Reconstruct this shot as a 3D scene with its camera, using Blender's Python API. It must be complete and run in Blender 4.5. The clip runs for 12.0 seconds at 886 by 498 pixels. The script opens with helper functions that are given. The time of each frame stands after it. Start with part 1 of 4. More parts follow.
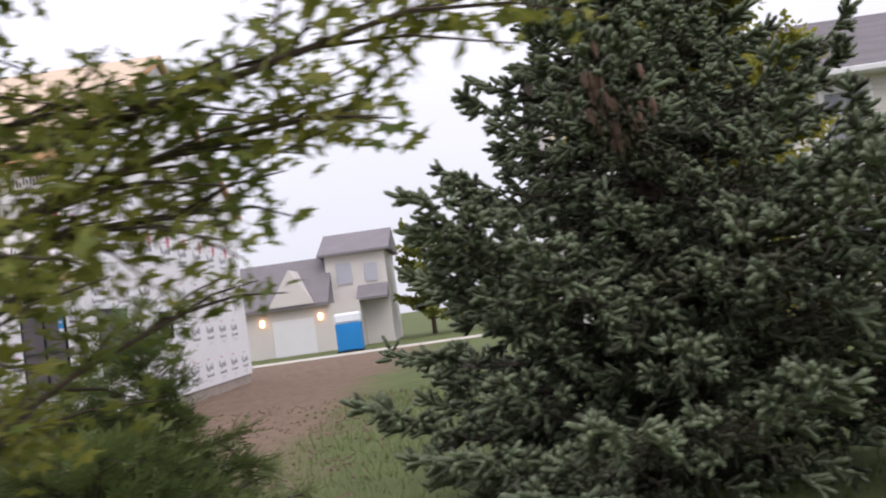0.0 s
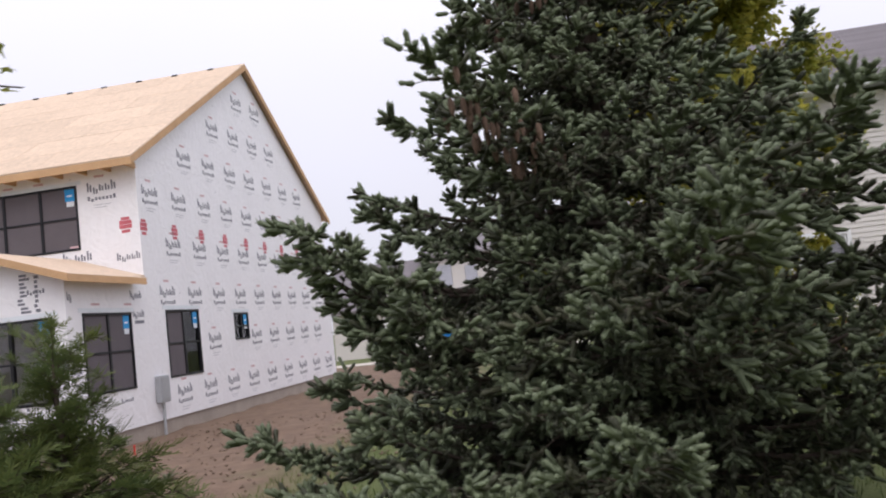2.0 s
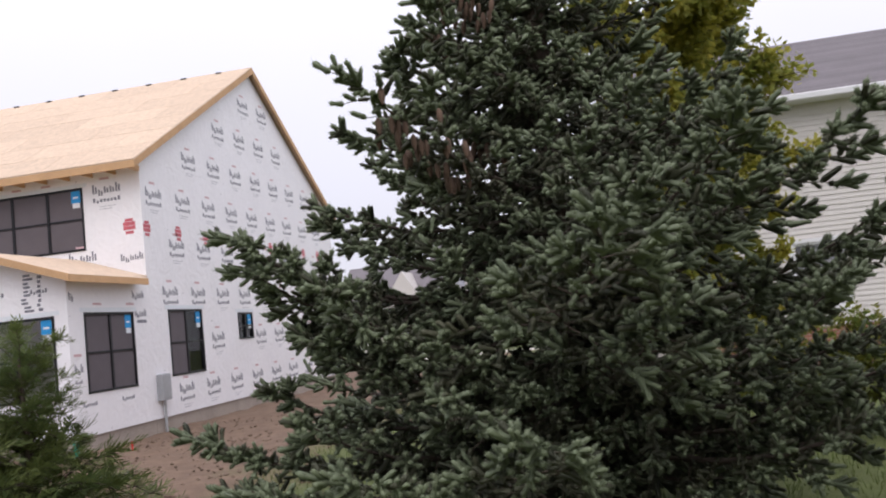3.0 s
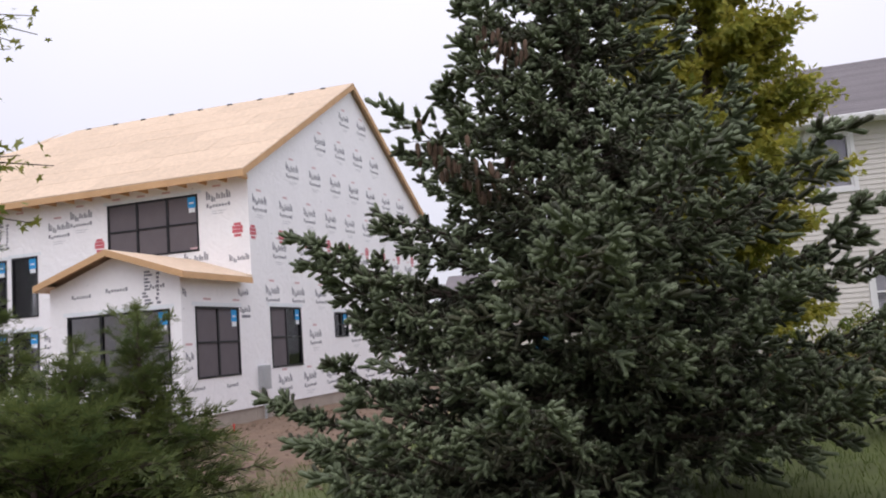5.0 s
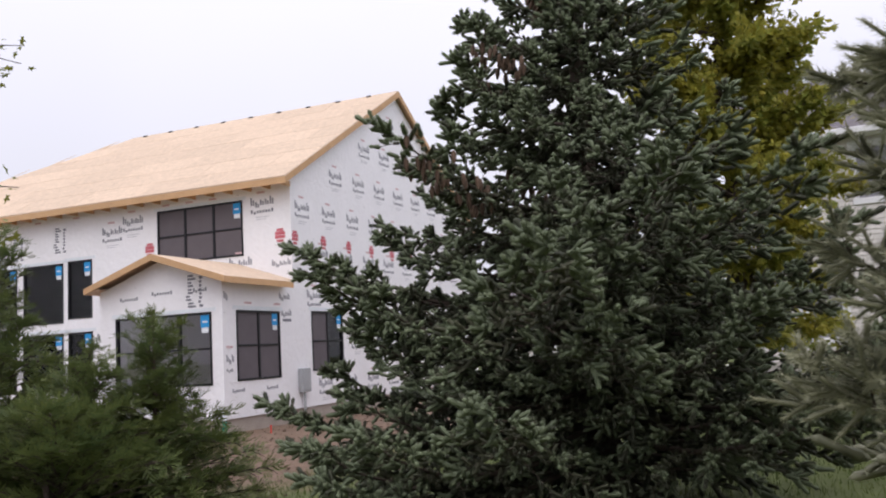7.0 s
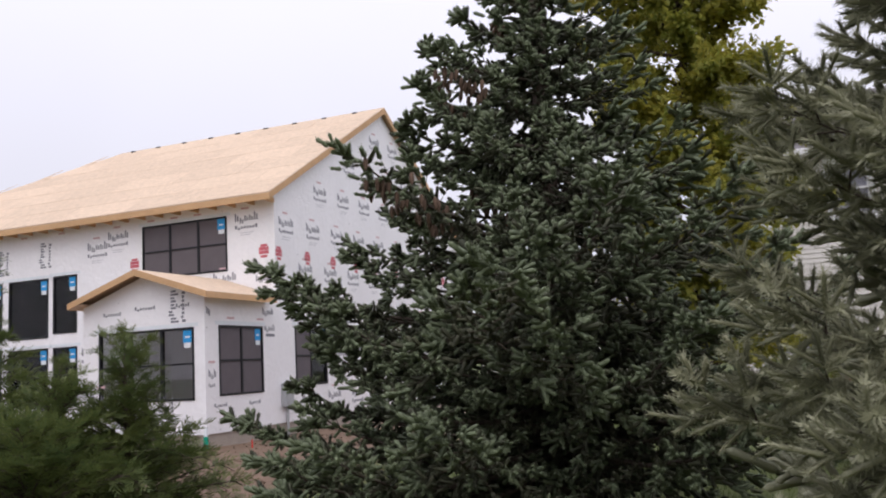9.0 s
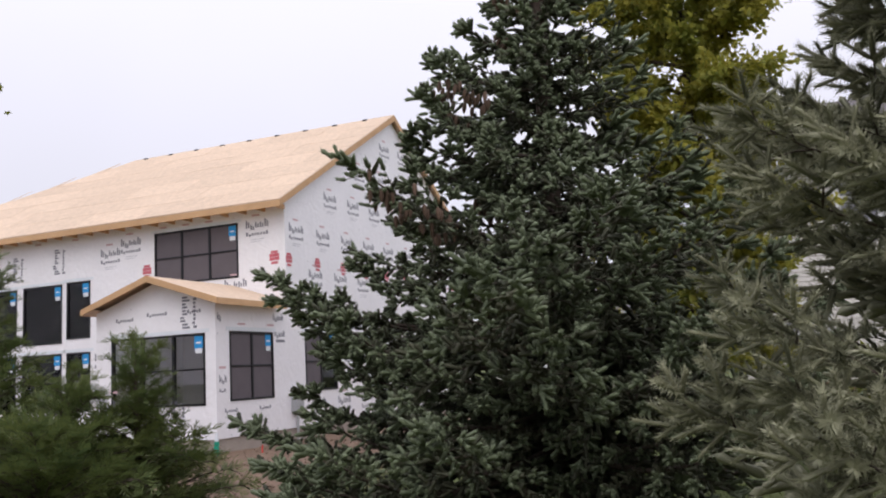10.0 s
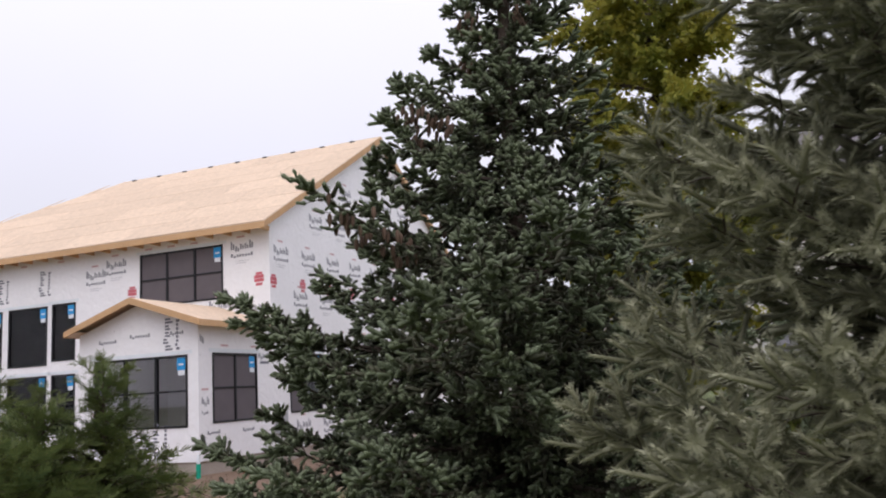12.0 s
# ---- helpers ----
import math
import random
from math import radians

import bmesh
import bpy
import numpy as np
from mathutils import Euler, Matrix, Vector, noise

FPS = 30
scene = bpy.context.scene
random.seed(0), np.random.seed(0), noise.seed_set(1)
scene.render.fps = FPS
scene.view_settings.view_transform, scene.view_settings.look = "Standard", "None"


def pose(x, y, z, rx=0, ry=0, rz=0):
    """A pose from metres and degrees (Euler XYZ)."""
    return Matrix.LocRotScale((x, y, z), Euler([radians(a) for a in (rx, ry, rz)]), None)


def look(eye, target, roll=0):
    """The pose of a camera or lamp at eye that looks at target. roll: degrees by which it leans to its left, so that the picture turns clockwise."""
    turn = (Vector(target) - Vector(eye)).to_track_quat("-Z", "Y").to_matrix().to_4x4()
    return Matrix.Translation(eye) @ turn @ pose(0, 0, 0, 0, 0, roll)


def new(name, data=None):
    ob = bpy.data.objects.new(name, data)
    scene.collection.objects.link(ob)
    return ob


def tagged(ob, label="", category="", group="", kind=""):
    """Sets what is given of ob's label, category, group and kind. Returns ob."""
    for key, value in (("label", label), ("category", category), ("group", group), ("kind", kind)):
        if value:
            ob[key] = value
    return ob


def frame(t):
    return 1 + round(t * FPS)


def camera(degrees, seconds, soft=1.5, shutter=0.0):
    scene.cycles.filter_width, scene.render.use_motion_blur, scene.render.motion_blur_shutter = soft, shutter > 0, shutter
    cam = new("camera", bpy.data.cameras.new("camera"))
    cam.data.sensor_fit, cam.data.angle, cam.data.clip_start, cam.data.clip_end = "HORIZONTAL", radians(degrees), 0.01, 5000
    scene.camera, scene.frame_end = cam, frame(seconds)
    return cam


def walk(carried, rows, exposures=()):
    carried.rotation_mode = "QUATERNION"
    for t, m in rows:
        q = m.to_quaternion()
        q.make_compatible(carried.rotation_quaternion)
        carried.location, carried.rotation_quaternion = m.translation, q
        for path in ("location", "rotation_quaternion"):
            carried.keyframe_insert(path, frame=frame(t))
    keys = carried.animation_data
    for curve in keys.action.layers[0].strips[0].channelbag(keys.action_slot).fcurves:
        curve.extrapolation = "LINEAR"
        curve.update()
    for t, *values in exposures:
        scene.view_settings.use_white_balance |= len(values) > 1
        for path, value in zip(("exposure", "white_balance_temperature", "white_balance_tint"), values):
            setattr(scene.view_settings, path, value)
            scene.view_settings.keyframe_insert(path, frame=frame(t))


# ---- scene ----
cam = camera(54.7, 12.0, soft=2.0, shutter=0.5)
PATH = [
    (0, (8.36, -18.5, 1.43), (8.325, -16.505, 1.56), -8.0),
    (0.5, (8.9, -18.42, 1.44), (8.86, -16.425, 1.57), -7.7),
    (1, (9.307, -18.24, 1.475), (9.252, -16.246, 1.615), -7.3),
    (1.5, (9.635, -18.17, 1.46), (9.335, -16.2, 1.63), -6.3),
    (2, (9.928, -18.14, 1.455), (9.606, -16.173, 1.62), -6.5),
    (2.5, (10.236, -18.19, 1.445), (9.895, -16.226, 1.612), -6.4),
    (3, (10.551, -18.32, 1.44), (10.181, -16.362, 1.61), -6.0),
    (4.8, (11.294, -19.312, 1.241), (10.707, -17.411, 1.446), -4.4),
    (5, (11.353, -19.335, 1.219), (10.749, -17.44, 1.432), -4.1),
    (5.5, (11.469, -19.303, 1.21), (10.818, -17.425, 1.43), -4.0),
    (6, (11.593, -19.181, 1.214), (10.933, -17.307, 1.445), -3.6),
    (6.5, (11.751, -19.216, 1.221), (11.054, -17.355, 1.45), -3.6),
    (7, (11.955, -19.333, 1.222), (11.222, -17.487, 1.454), -3.2),
    (9, (12.299, -19.428, 1.219), (11.584, -17.579, 1.483), -3.2),
    (9.5, (12.386, -19.516, 1.228), (11.656, -17.673, 1.494), -3.2),
    (10, (12.426, -19.538, 1.224), (11.687, -17.701, 1.502), -3.1),
    (10.5, (12.463, -19.515, 1.225), (11.724, -17.68, 1.515), -3.1),
    (11, (12.521, -19.445, 1.224), (11.784, -17.611, 1.527), -3.0),
    (11.5, (12.583, -19.4, 1.224), (11.853, -17.565, 1.541), -3.0),
    (12, (12.744, -19.497, 1.217), (12.019, -17.661, 1.541), -3.3),
]
walk(cam, [(t, look(eye, target, roll)) for t, eye, target, roll in PATH], exposures=[(0, 0.2), (0.5, 0.1), (1, 0.05), (1.5, 0.05), (2.5, 0.12), (5, 0.06), (7, 0.04), (9, 0.0), (12, 0.0)])

# ---- sky and sun: bright overcast ----
world = bpy.data.worlds.new("overcast_sky")
scene.world = world
world.use_nodes = True
wn, wl = world.node_tree.nodes, world.node_tree.links
wn.clear()
w_out = wn.new("ShaderNodeOutputWorld")
w_bg = wn.new("ShaderNodeBackground")
w_sky = wn.new("ShaderNodeTexSky")
w_sky.sky_type = "NISHITA"
w_sky.sun_disc = False
w_sky.sun_elevation, w_sky.sun_rotation = radians(50), radians(150)
w_skygain = wn.new("ShaderNodeMixRGB")
w_skygain.blend_type = "MULTIPLY"
w_skygain.inputs[0].default_value = 1.0
w_skygain.inputs[2].default_value = (0.1, 0.1, 0.1, 1)
w_co = wn.new("ShaderNodeTexCoord")
w_sep = wn.new("ShaderNodeSeparateXYZ")
w_ramp = wn.new("ShaderNodeMapRange")
w_ramp.inputs["From Min"].default_value, w_ramp.inputs["From Max"].default_value = 0.0, 1.0
w_ramp.inputs["To Min"].default_value, w_ramp.inputs["To Max"].default_value = 0.72, 1.5
w_cloud = wn.new("ShaderNodeTexNoise")
w_cloud.inputs["Scale"].default_value, w_cloud.inputs["Detail"].default_value = 1.6, 3.0
w_cmul = wn.new("ShaderNodeMapRange")
w_cmul.inputs["To Min"].default_value, w_cmul.inputs["To Max"].default_value = 0.9, 1.1
w_prod = wn.new("ShaderNodeMath")
w_prod.operation = "MULTIPLY"
w_tint = wn.new("ShaderNodeMixRGB")
w_tint.blend_type = "MULTIPLY"
w_tint.inputs[0].default_value = 1.0
w_tint.inputs[1].default_value = (0.98, 0.965, 1.10, 1)
w_mix = wn.new("ShaderNodeMixRGB")
w_mix.inputs[0].default_value = 0.94
wl.new(w_co.outputs["Generated"], w_sep.inputs[0])
wl.new(w_sep.outputs["Z"], w_ramp.inputs["Value"])
wl.new(w_co.outputs["Generated"], w_cloud.inputs["Vector"])
wl.new(w_cloud.outputs["Fac"], w_cmul.inputs["Value"])
wl.new(w_ramp.outputs[0], w_prod.inputs[0])
wl.new(w_cmul.outputs[0], w_prod.inputs[1])
wl.new(w_prod.outputs[0], w_tint.inputs[2])
wl.new(w_sky.outputs[0], w_skygain.inputs[1])
wl.new(w_skygain.outputs[0], w_mix.inputs[1])
wl.new(w_tint.outputs[0], w_mix.inputs[2])
wl.new(w_mix.outputs[0], w_bg.inputs["Color"])
w_bg.inputs["Strength"].default_value = 1.0
wl.new(w_bg.outputs[0], w_out.inputs["Surface"])

sun = new("sun", bpy.data.lights.new("sun", "SUN"))
sun.data.energy, sun.data.angle, sun.data.color = 1.0, radians(40), (1.0, 0.97, 0.93)
sun.matrix_world = look((14, -30, 40), (3, 0, 0))


# ---- materials ----
def material(name, colour, rough=0.8, spread=0.15, grain=40.0, patch=3.0, bump=0.2, depth=0.01, metal=0.0, island=0.0, random_ob=0.0, spec=0.3):
    """Plain surface with fine grain, larger patches and relief, at real size (object space in metres)."""
    m = bpy.data.materials.new(name)
    m.use_nodes = True
    n, l = m.node_tree.nodes, m.node_tree.links
    b = n["Principled BSDF"]
    b.inputs["Roughness"].default_value = rough
    b.inputs["Metallic"].default_value = metal
    b.inputs["Specular IOR Level"].default_value = spec
    co = n.new("ShaderNodeNewGeometry")
    fine, big = n.new("ShaderNodeTexNoise"), n.new("ShaderNodeTexNoise")
    fine.inputs["Scale"].default_value, fine.inputs["Detail"].default_value = grain, 4.0
    big.inputs["Scale"].default_value, big.inputs["Detail"].default_value = patch, 3.0
    l.new(co.outputs["Position"], fine.inputs["Vector"])
    l.new(co.outputs["Position"], big.inputs["Vector"])
    add = n.new("ShaderNodeMath")
    add.operation = "ADD"
    l.new(fine.outputs["Fac"], add.inputs[0])
    l.new(big.outputs["Fac"], add.inputs[1])
    last = add
    for amount, node, socket in ((island, co, "Random Per Island"), (random_ob, n.new("ShaderNodeObjectInfo"), "Random")):
        if amount:
            mul = n.new("ShaderNodeMath")
            mul.operation = "MULTIPLY_ADD"
            mul.inputs[1].default_value = amount
            l.new(node.outputs[socket], mul.inputs[0])
            l.new(last.outputs[0], mul.inputs[2])
            last = mul
    rng = n.new("ShaderNodeMapRange")
    rng.inputs["From Min"].default_value, rng.inputs["From Max"].default_value = 0.6, 1.4 + island + random_ob
    rng.inputs["To Min"].default_value, rng.inputs["To Max"].default_value = 1.0 - spread, 1.0 + spread
    l.new(last.outputs[0], rng.inputs["Value"])
    tint = n.new("ShaderNodeMixRGB")
    tint.blend_type = "MULTIPLY"
    tint.inputs[0].default_value = 1.0
    tint.inputs[1].default_value = (*colour, 1)
    l.new(rng.outputs[0], tint.inputs[2])
    l.new(tint.outputs[0], b.inputs["Base Color"])
    if bump:
        bp = n.new("ShaderNodeBump")
        bp.inputs["Strength"].default_value, bp.inputs["Distance"].default_value = bump, depth
        l.new(add.outputs[0], bp.inputs["Height"])
        l.new(bp.outputs[0], b.inputs["Normal"])
    return m


def leaf_material(name, young, old, gloss=0.45, through_light=0.35):
    """Leaves or needles: two colours mixed leaf by leaf and in larger patches, with light passing through."""
    m = bpy.data.materials.new(name)
    m.use_nodes = True
    n, l = m.node_tree.nodes, m.node_tree.links
    b = n["Principled BSDF"]
    geo, noise_n = n.new("ShaderNodeNewGeometry"), n.new("ShaderNodeTexNoise")
    noise_n.inputs["Scale"].default_value, noise_n.inputs["Detail"].default_value = 2.2, 4.0
    l.new(geo.outputs["Position"], noise_n.inputs["Vector"])
    mix_f = n.new("ShaderNodeMath")
    mix_f.operation = "MULTIPLY_ADD"
    mix_f.inputs[1].default_value = 0.45
    l.new(geo.outputs["Random Per Island"], mix_f.inputs[0])
    shift = n.new("ShaderNodeMapRange")
    shift.inputs["From Min"].default_value, shift.inputs["From Max"].default_value = 0.3, 0.7
    shift.inputs["To Min"].default_value, shift.inputs["To Max"].default_value = 0.0, 0.6
    l.new(noise_n.outputs["Fac"], shift.inputs["Value"])
    l.new(shift.outputs[0], mix_f.inputs[2])
    c = n.new("ShaderNodeMixRGB")
    c.inputs[1].default_value, c.inputs[2].default_value = (*young, 1), (*old, 1)
    l.new(mix_f.outputs[0], c.inputs[0])
    l.new(c.outputs[0], b.inputs["Base Color"])
    b.inputs["Roughness"].default_value = gloss
    b.inputs["Specular IOR Level"].default_value = 0.3
    tr = n.new("ShaderNodeBsdfTranslucent")
    l.new(c.outputs[0], tr.inputs["Color"])
    mx = n.new("ShaderNodeMixShader")
    mx.inputs[0].default_value = through_light
    l.new(b.outputs[0], mx.inputs[1])
    l.new(tr.outputs[0], mx.inputs[2])
    l.new(mx.outputs[0], n["Material Output"].inputs["Surface"])
    return m


def glass_material(name, tint, gain):
    m = bpy.data.materials.new(name)
    m.use_nodes = True
    n, l = m.node_tree.nodes, m.node_tree.links
    n.remove(n["Principled BSDF"])
    clear, gloss, fres, mx = (n.new("ShaderNodeBsdfTransparent"), n.new("ShaderNodeBsdfGlossy"), n.new("ShaderNodeFresnel"), n.new("ShaderNodeMixShader"))
    clear.inputs["Color"].default_value = (*tint, 1)
    gloss.inputs["Roughness"].default_value = 0.02
    fres.inputs["IOR"].default_value = gain
    wob, bp = n.new("ShaderNodeTexNoise"), n.new("ShaderNodeBump")
    wob.inputs["Scale"].default_value = 1.3
    bp.inputs["Strength"].default_value, bp.inputs["Distance"].default_value = 0.05, 0.02
    l.new(wob.outputs["Fac"], bp.inputs["Height"])
    l.new(bp.outputs[0], gloss.inputs["Normal"])
    l.new(fres.outputs[0], mx.inputs[0])
    l.new(clear.outputs[0], mx.inputs[1])
    l.new(gloss.outputs[0], mx.inputs[2])
    l.new(mx.outputs[0], n["Material Output"].inputs["Surface"])
    return m


M_WRAP = material("house_wrap", (0.86, 0.845, 0.87), 0.5, 0.04, 9.0, 1.1, 0.35, 0.03)
M_OSB = material("osb_sheathing", (0.655, 0.50, 0.37), 0.8, 0.22, 16.0, 6.0, 0.35, 0.006, random_ob=0.3)
M_LUMBER = material("sawn_lumber", (0.58, 0.36, 0.195), 0.7, 0.22, 30.0, 2.5, 0.2, 0.003, random_ob=0.5)
M_BLACK = material("black_vinyl", (0.012, 0.012, 0.015), 0.4, 0.1, 20, 2, 0.05)
M_GLASS = glass_material("window_glass", (0.93, 0.92, 0.93), 1.45)
M_SCREEN = material("window_screen", (0.125, 0.108, 0.12), 0.7, 0.1, 60, 3, 0.05)
M_BLUE = material("sticker_blue", (0.03, 0.30, 0.66), 0.5, 0.08, 20, 4, 0.0)
M_WHITE = material("sticker_white", (0.75, 0.78, 0.82), 0.5, 0.05, 20, 4, 0.0)
M_PRINT = material("wrap_ink_grey", (0.20, 0.20, 0.235), 0.5, 0.2, 30, 6, 0.0)
M_PALE = material("wrap_ink_pale", (0.48, 0.48, 0.52), 0.5, 0.2, 30, 6, 0.0)
M_RED = material("wrap_ink_red", (0.55, 0.13, 0.16), 0.5, 0.2, 30, 6, 0.0)
M_CONCRETE = material("concrete", (0.36, 0.31, 0.27), 0.9, 0.2, 25, 2, 0.4, 0.01)
M_PAVING = material("paving_concrete", (0.52, 0.47, 0.42), 0.9, 0.12, 25, 1.5, 0.2, 0.01)
# room dimness behind the panes is put into this dark colour
M_ROOM_SHADE = material("interior_painted_shade", (0.16, 0.13, 0.11), 0.9, 0.3, 10, 1.5, 0.1)
M_STUD = material("interior_stud", (0.42, 0.31, 0.2), 0.8, 0.2, 12, 2, 0.1)
M_SIDING = material("cream_siding", (0.62, 0.58, 0.55), 0.6, 0.05, 12, 0.8, 0.1, 0.003, random_ob=0.3)
M_SHINGLE = material("grey_shingle", (0.20, 0.18, 0.19), 0.9, 0.22, 30, 1.2, 0.4, 0.01, random_ob=0.6)
M_TRIM = material("white_trim", (0.72, 0.71, 0.72), 0.5, 0.05, 12, 1, 0.05)
M_BRICK = material("red_brick", (0.30, 0.14, 0.10), 0.9, 0.25, 30, 4, 0.4, 0.006, random_ob=0.8)
M_MORTAR = material("mortar", (0.40, 0.37, 0.34), 0.95, 0.15, 30, 4, 0.3)
M_CURTAIN = material("window_blind", (0.42, 0.42, 0.47), 0.7, 0.08, 12, 1, 0.05)
M_TOILET = material("blue_plastic", (0.02, 0.22, 0.55), 0.45, 0.08, 12, 1, 0.05)
M_GREEN_PIPE = material("green_pipe", (0.01, 0.33, 0.22), 0.5, 0.1, 12, 1, 0.05)
M_METER = material("grey_metal_box", (0.42, 0.43, 0.45), 0.5, 0.08, 20, 3, 0.05, metal=0.3)
M_BARK = material("spruce_bark", (0.085, 0.062, 0.05), 0.95, 0.35, 30, 5, 0.6, 0.02)
M_TWIG = material("brown_twig", (0.075, 0.055, 0.045), 0.9, 0.3, 60, 8, 0.3, 0.004)
M_CONE = material("spruce_cone", (0.115, 0.072, 0.05), 0.8, 0.3, 60, 6, 0.5, 0.004)
M_NEEDLE = leaf_material("spruce_needles", (0.101, 0.101, 0.061), (0.042, 0.047, 0.031), 0.55, 0.05)
M_NEEDLE_TIP = leaf_material("spruce_new_growth", (0.220, 0.257, 0.153), (0.131, 0.157, 0.097), 0.55, 0.05)
M_NEEDLE_PALE = leaf_material("pale_spruce_needles", (0.221, 0.222, 0.137), (0.100, 0.103, 0.065), 0.6, 0.1)
M_PALE_TIP = leaf_material("pale_spruce_new_growth", (0.368, 0.361, 0.245), (0.235, 0.235, 0.148), 0.6, 0.1)
M_CEDAR = leaf_material("cedar_sprays", (0.20, 0.225, 0.065), (0.075, 0.115, 0.045), 0.55, 0.35)
M_MAPLE = leaf_material("yellow_green_leaves", (0.52, 0.44, 0.08), (0.22, 0.27, 0.06), 0.5, 0.55)
M_LEAF = leaf_material("green_leaves", (0.30, 0.27, 0.05), (0.09, 0.15, 0.04), 0.5, 0.4)
M_GRASS = leaf_material("grass_blades", (0.16, 0.19, 0.05), (0.07, 0.11, 0.03), 0.6, 0.3)
M_STONE = material("dirt_clods", (0.19, 0.135, 0.10), 0.95, 0.3, 30, 4, 0.4, island=0.6)
M_FLAG = material("red_marker", (0.6, 0.05, 0.04), 0.5, 0.1, 20, 2, 0.0)
M_LAMP = bpy.data.materials.new("lit_lamp")
M_LAMP.use_nodes = True
M_LAMP.node_tree.nodes["Principled BSDF"].inputs["Emission Color"].default_value = (1.0, 0.5, 0.2, 1)
M_LAMP.node_tree.nodes["Principled BSDF"].inputs["Emission Strength"].default_value = 4.0


def ground_material():
    """Lawn and bare building-site soil on one sheet; the soil lies round the new house."""
    m = material("lawn_and_soil", (0.10, 0.12, 0.04), 0.95, 0.3, 18, 1.3, 0.6, 0.03)
    n, l = m.node_tree.nodes, m.node_tree.links
    b = n["Principled BSDF"]
    grass = b.inputs["Base Color"].links[0].from_socket
    geo, sep = n.new("ShaderNodeNewGeometry"), n.new("ShaderNodeSeparateXYZ")
    l.new(geo.outputs["Position"], sep.inputs[0])
    nz = n.new("ShaderNodeTexNoise")
    nz.inputs["Scale"].default_value, nz.inputs["Detail"].default_value = 0.6, 5
    l.new(geo.outputs["Position"], nz.inputs["Vector"])

    def math_node(op, a, c):
        k = n.new("ShaderNodeMath")
        k.operation = op
        for i, v in enumerate((a, c)):
            if isinstance(v, (int, float)):
                k.inputs[i].default_value = v
            else:
                l.new(v, k.inputs[i])
        return k.outputs[0]

    dx = math_node("MAXIMUM", math_node("SUBTRACT", sep.outputs["X"], 2.1), math_node("SUBTRACT", -24.0, sep.outputs["X"]))
    dy = math_node("MAXIMUM", math_node("SUBTRACT", -9.5, sep.outputs["Y"]), math_node("SUBTRACT", sep.outputs["Y"], 22.0))
    far = math_node("MAXIMUM", dx, dy)
    far = math_node("ADD", far, math_node("MULTIPLY", math_node("SUBTRACT", nz.outputs["Fac"], 0.5), 4.0))
    edge = n.new("ShaderNodeMapRange")
    edge.inputs["From Min"].default_value, edge.inputs["From Max"].default_value = 2.5, 4.5
    l.new(far, edge.inputs["Value"])
    soil = n.new("ShaderNodeMixRGB")
    soil.inputs[1].default_value, soil.inputs[2].default_value = (0.09, 0.058, 0.043, 1), (0.26, 0.175, 0.12, 1)
    fine = n.new("ShaderNodeTexNoise")
    fine.inputs["Scale"].default_value, fine.inputs["Detail"].default_value = 4.0, 8
    l.new(geo.outputs["Position"], fine.inputs["Vector"])
    l.new(fine.outputs["Fac"], soil.inputs[0])
    mix = n.new("ShaderNodeMixRGB")
    l.new(edge.outputs[0], mix.inputs[0])
    l.new(soil.outputs[0], mix.inputs[1])
    l.new(grass, mix.inputs[2])
    l.new(mix.outputs[0], b.inputs["Base Color"])
    return m


M_GROUND = ground_material()


# ---- mesh helpers ----
def thing(name, label, category, at=(0, 0, 0), group="", kind=""):
    e = new(name)
    e.location = at
    e.empty_display_size = 0.2
    return tagged(e, label, category, group, kind)


def mesh_of(name, verts, faces, mats, slots=None, smooth=False):
    me = bpy.data.meshes.new(name)
    me.from_pydata([tuple(v) for v in verts], [], [tuple(f) for f in faces])
    for m in mats:
        me.materials.append(m)
    if slots is not None:
        me.polygons.foreach_set("material_index", np.asarray(slots, np.int32))
    if smooth:
        me.polygons.foreach_set("use_smooth", np.ones(len(me.polygons), bool))
    me.update()
    return me


def put(name, me, parent=None, label="", m=None, category="", group="", kind=""):
    ob = new(name, me)
    if parent is not None:
        ob.parent = parent
    if m is not None:
        ob.matrix_basis = m
    return tagged(ob, label, category, group, kind)


def part(name, bm, mat, parent, label="", m=None):
    """Links a bmesh as one mesh object under a thing or a part."""
    me = bpy.data.meshes.new(name)
    bm.to_mesh(me)
    bm.free()
    for k in mat if isinstance(mat, (list, tuple)) else (mat,):
        me.materials.append(k)
    return put(name, me, parent, label, m)


def add_box(bm, lo, hi, slot=0, bevel=0.0):
    lo, hi = Vector(lo), Vector(hi)
    made = bmesh.ops.create_cube(bm, size=1.0, matrix=Matrix.Translation((lo + hi) / 2) @ Matrix.Diagonal((*(hi - lo), 1)))
    faces = {f for v in made["verts"] for f in v.link_faces}
    for f in faces:
        f.material_index = slot
    if bevel:
        edges = list({e for v in made["verts"] for e in v.link_edges})
        done = bmesh.ops.bevel(bm, geom=edges, offset=bevel, segments=1, affect="EDGES")
        for f in done["faces"]:
            f.material_index = slot


def box(lo, hi, bevel=0.0):
    bm = bmesh.new()
    add_box(bm, lo, hi, 0, bevel)
    return bm


def prism(points, extrude):
    """A solid from a flat outline and the vector that it is pushed along."""
    bm = bmesh.new()
    f = bm.faces.new([bm.verts.new(p) for p in points])
    made = bmesh.ops.extrude_face_region(bm, geom=[f])
    bmesh.ops.translate(bm, vec=Vector(extrude), verts=[g for g in made["geom"] if isinstance(g, bmesh.types.BMVert)])
    bmesh.ops.recalc_face_normals(bm, faces=bm.faces)
    return bm


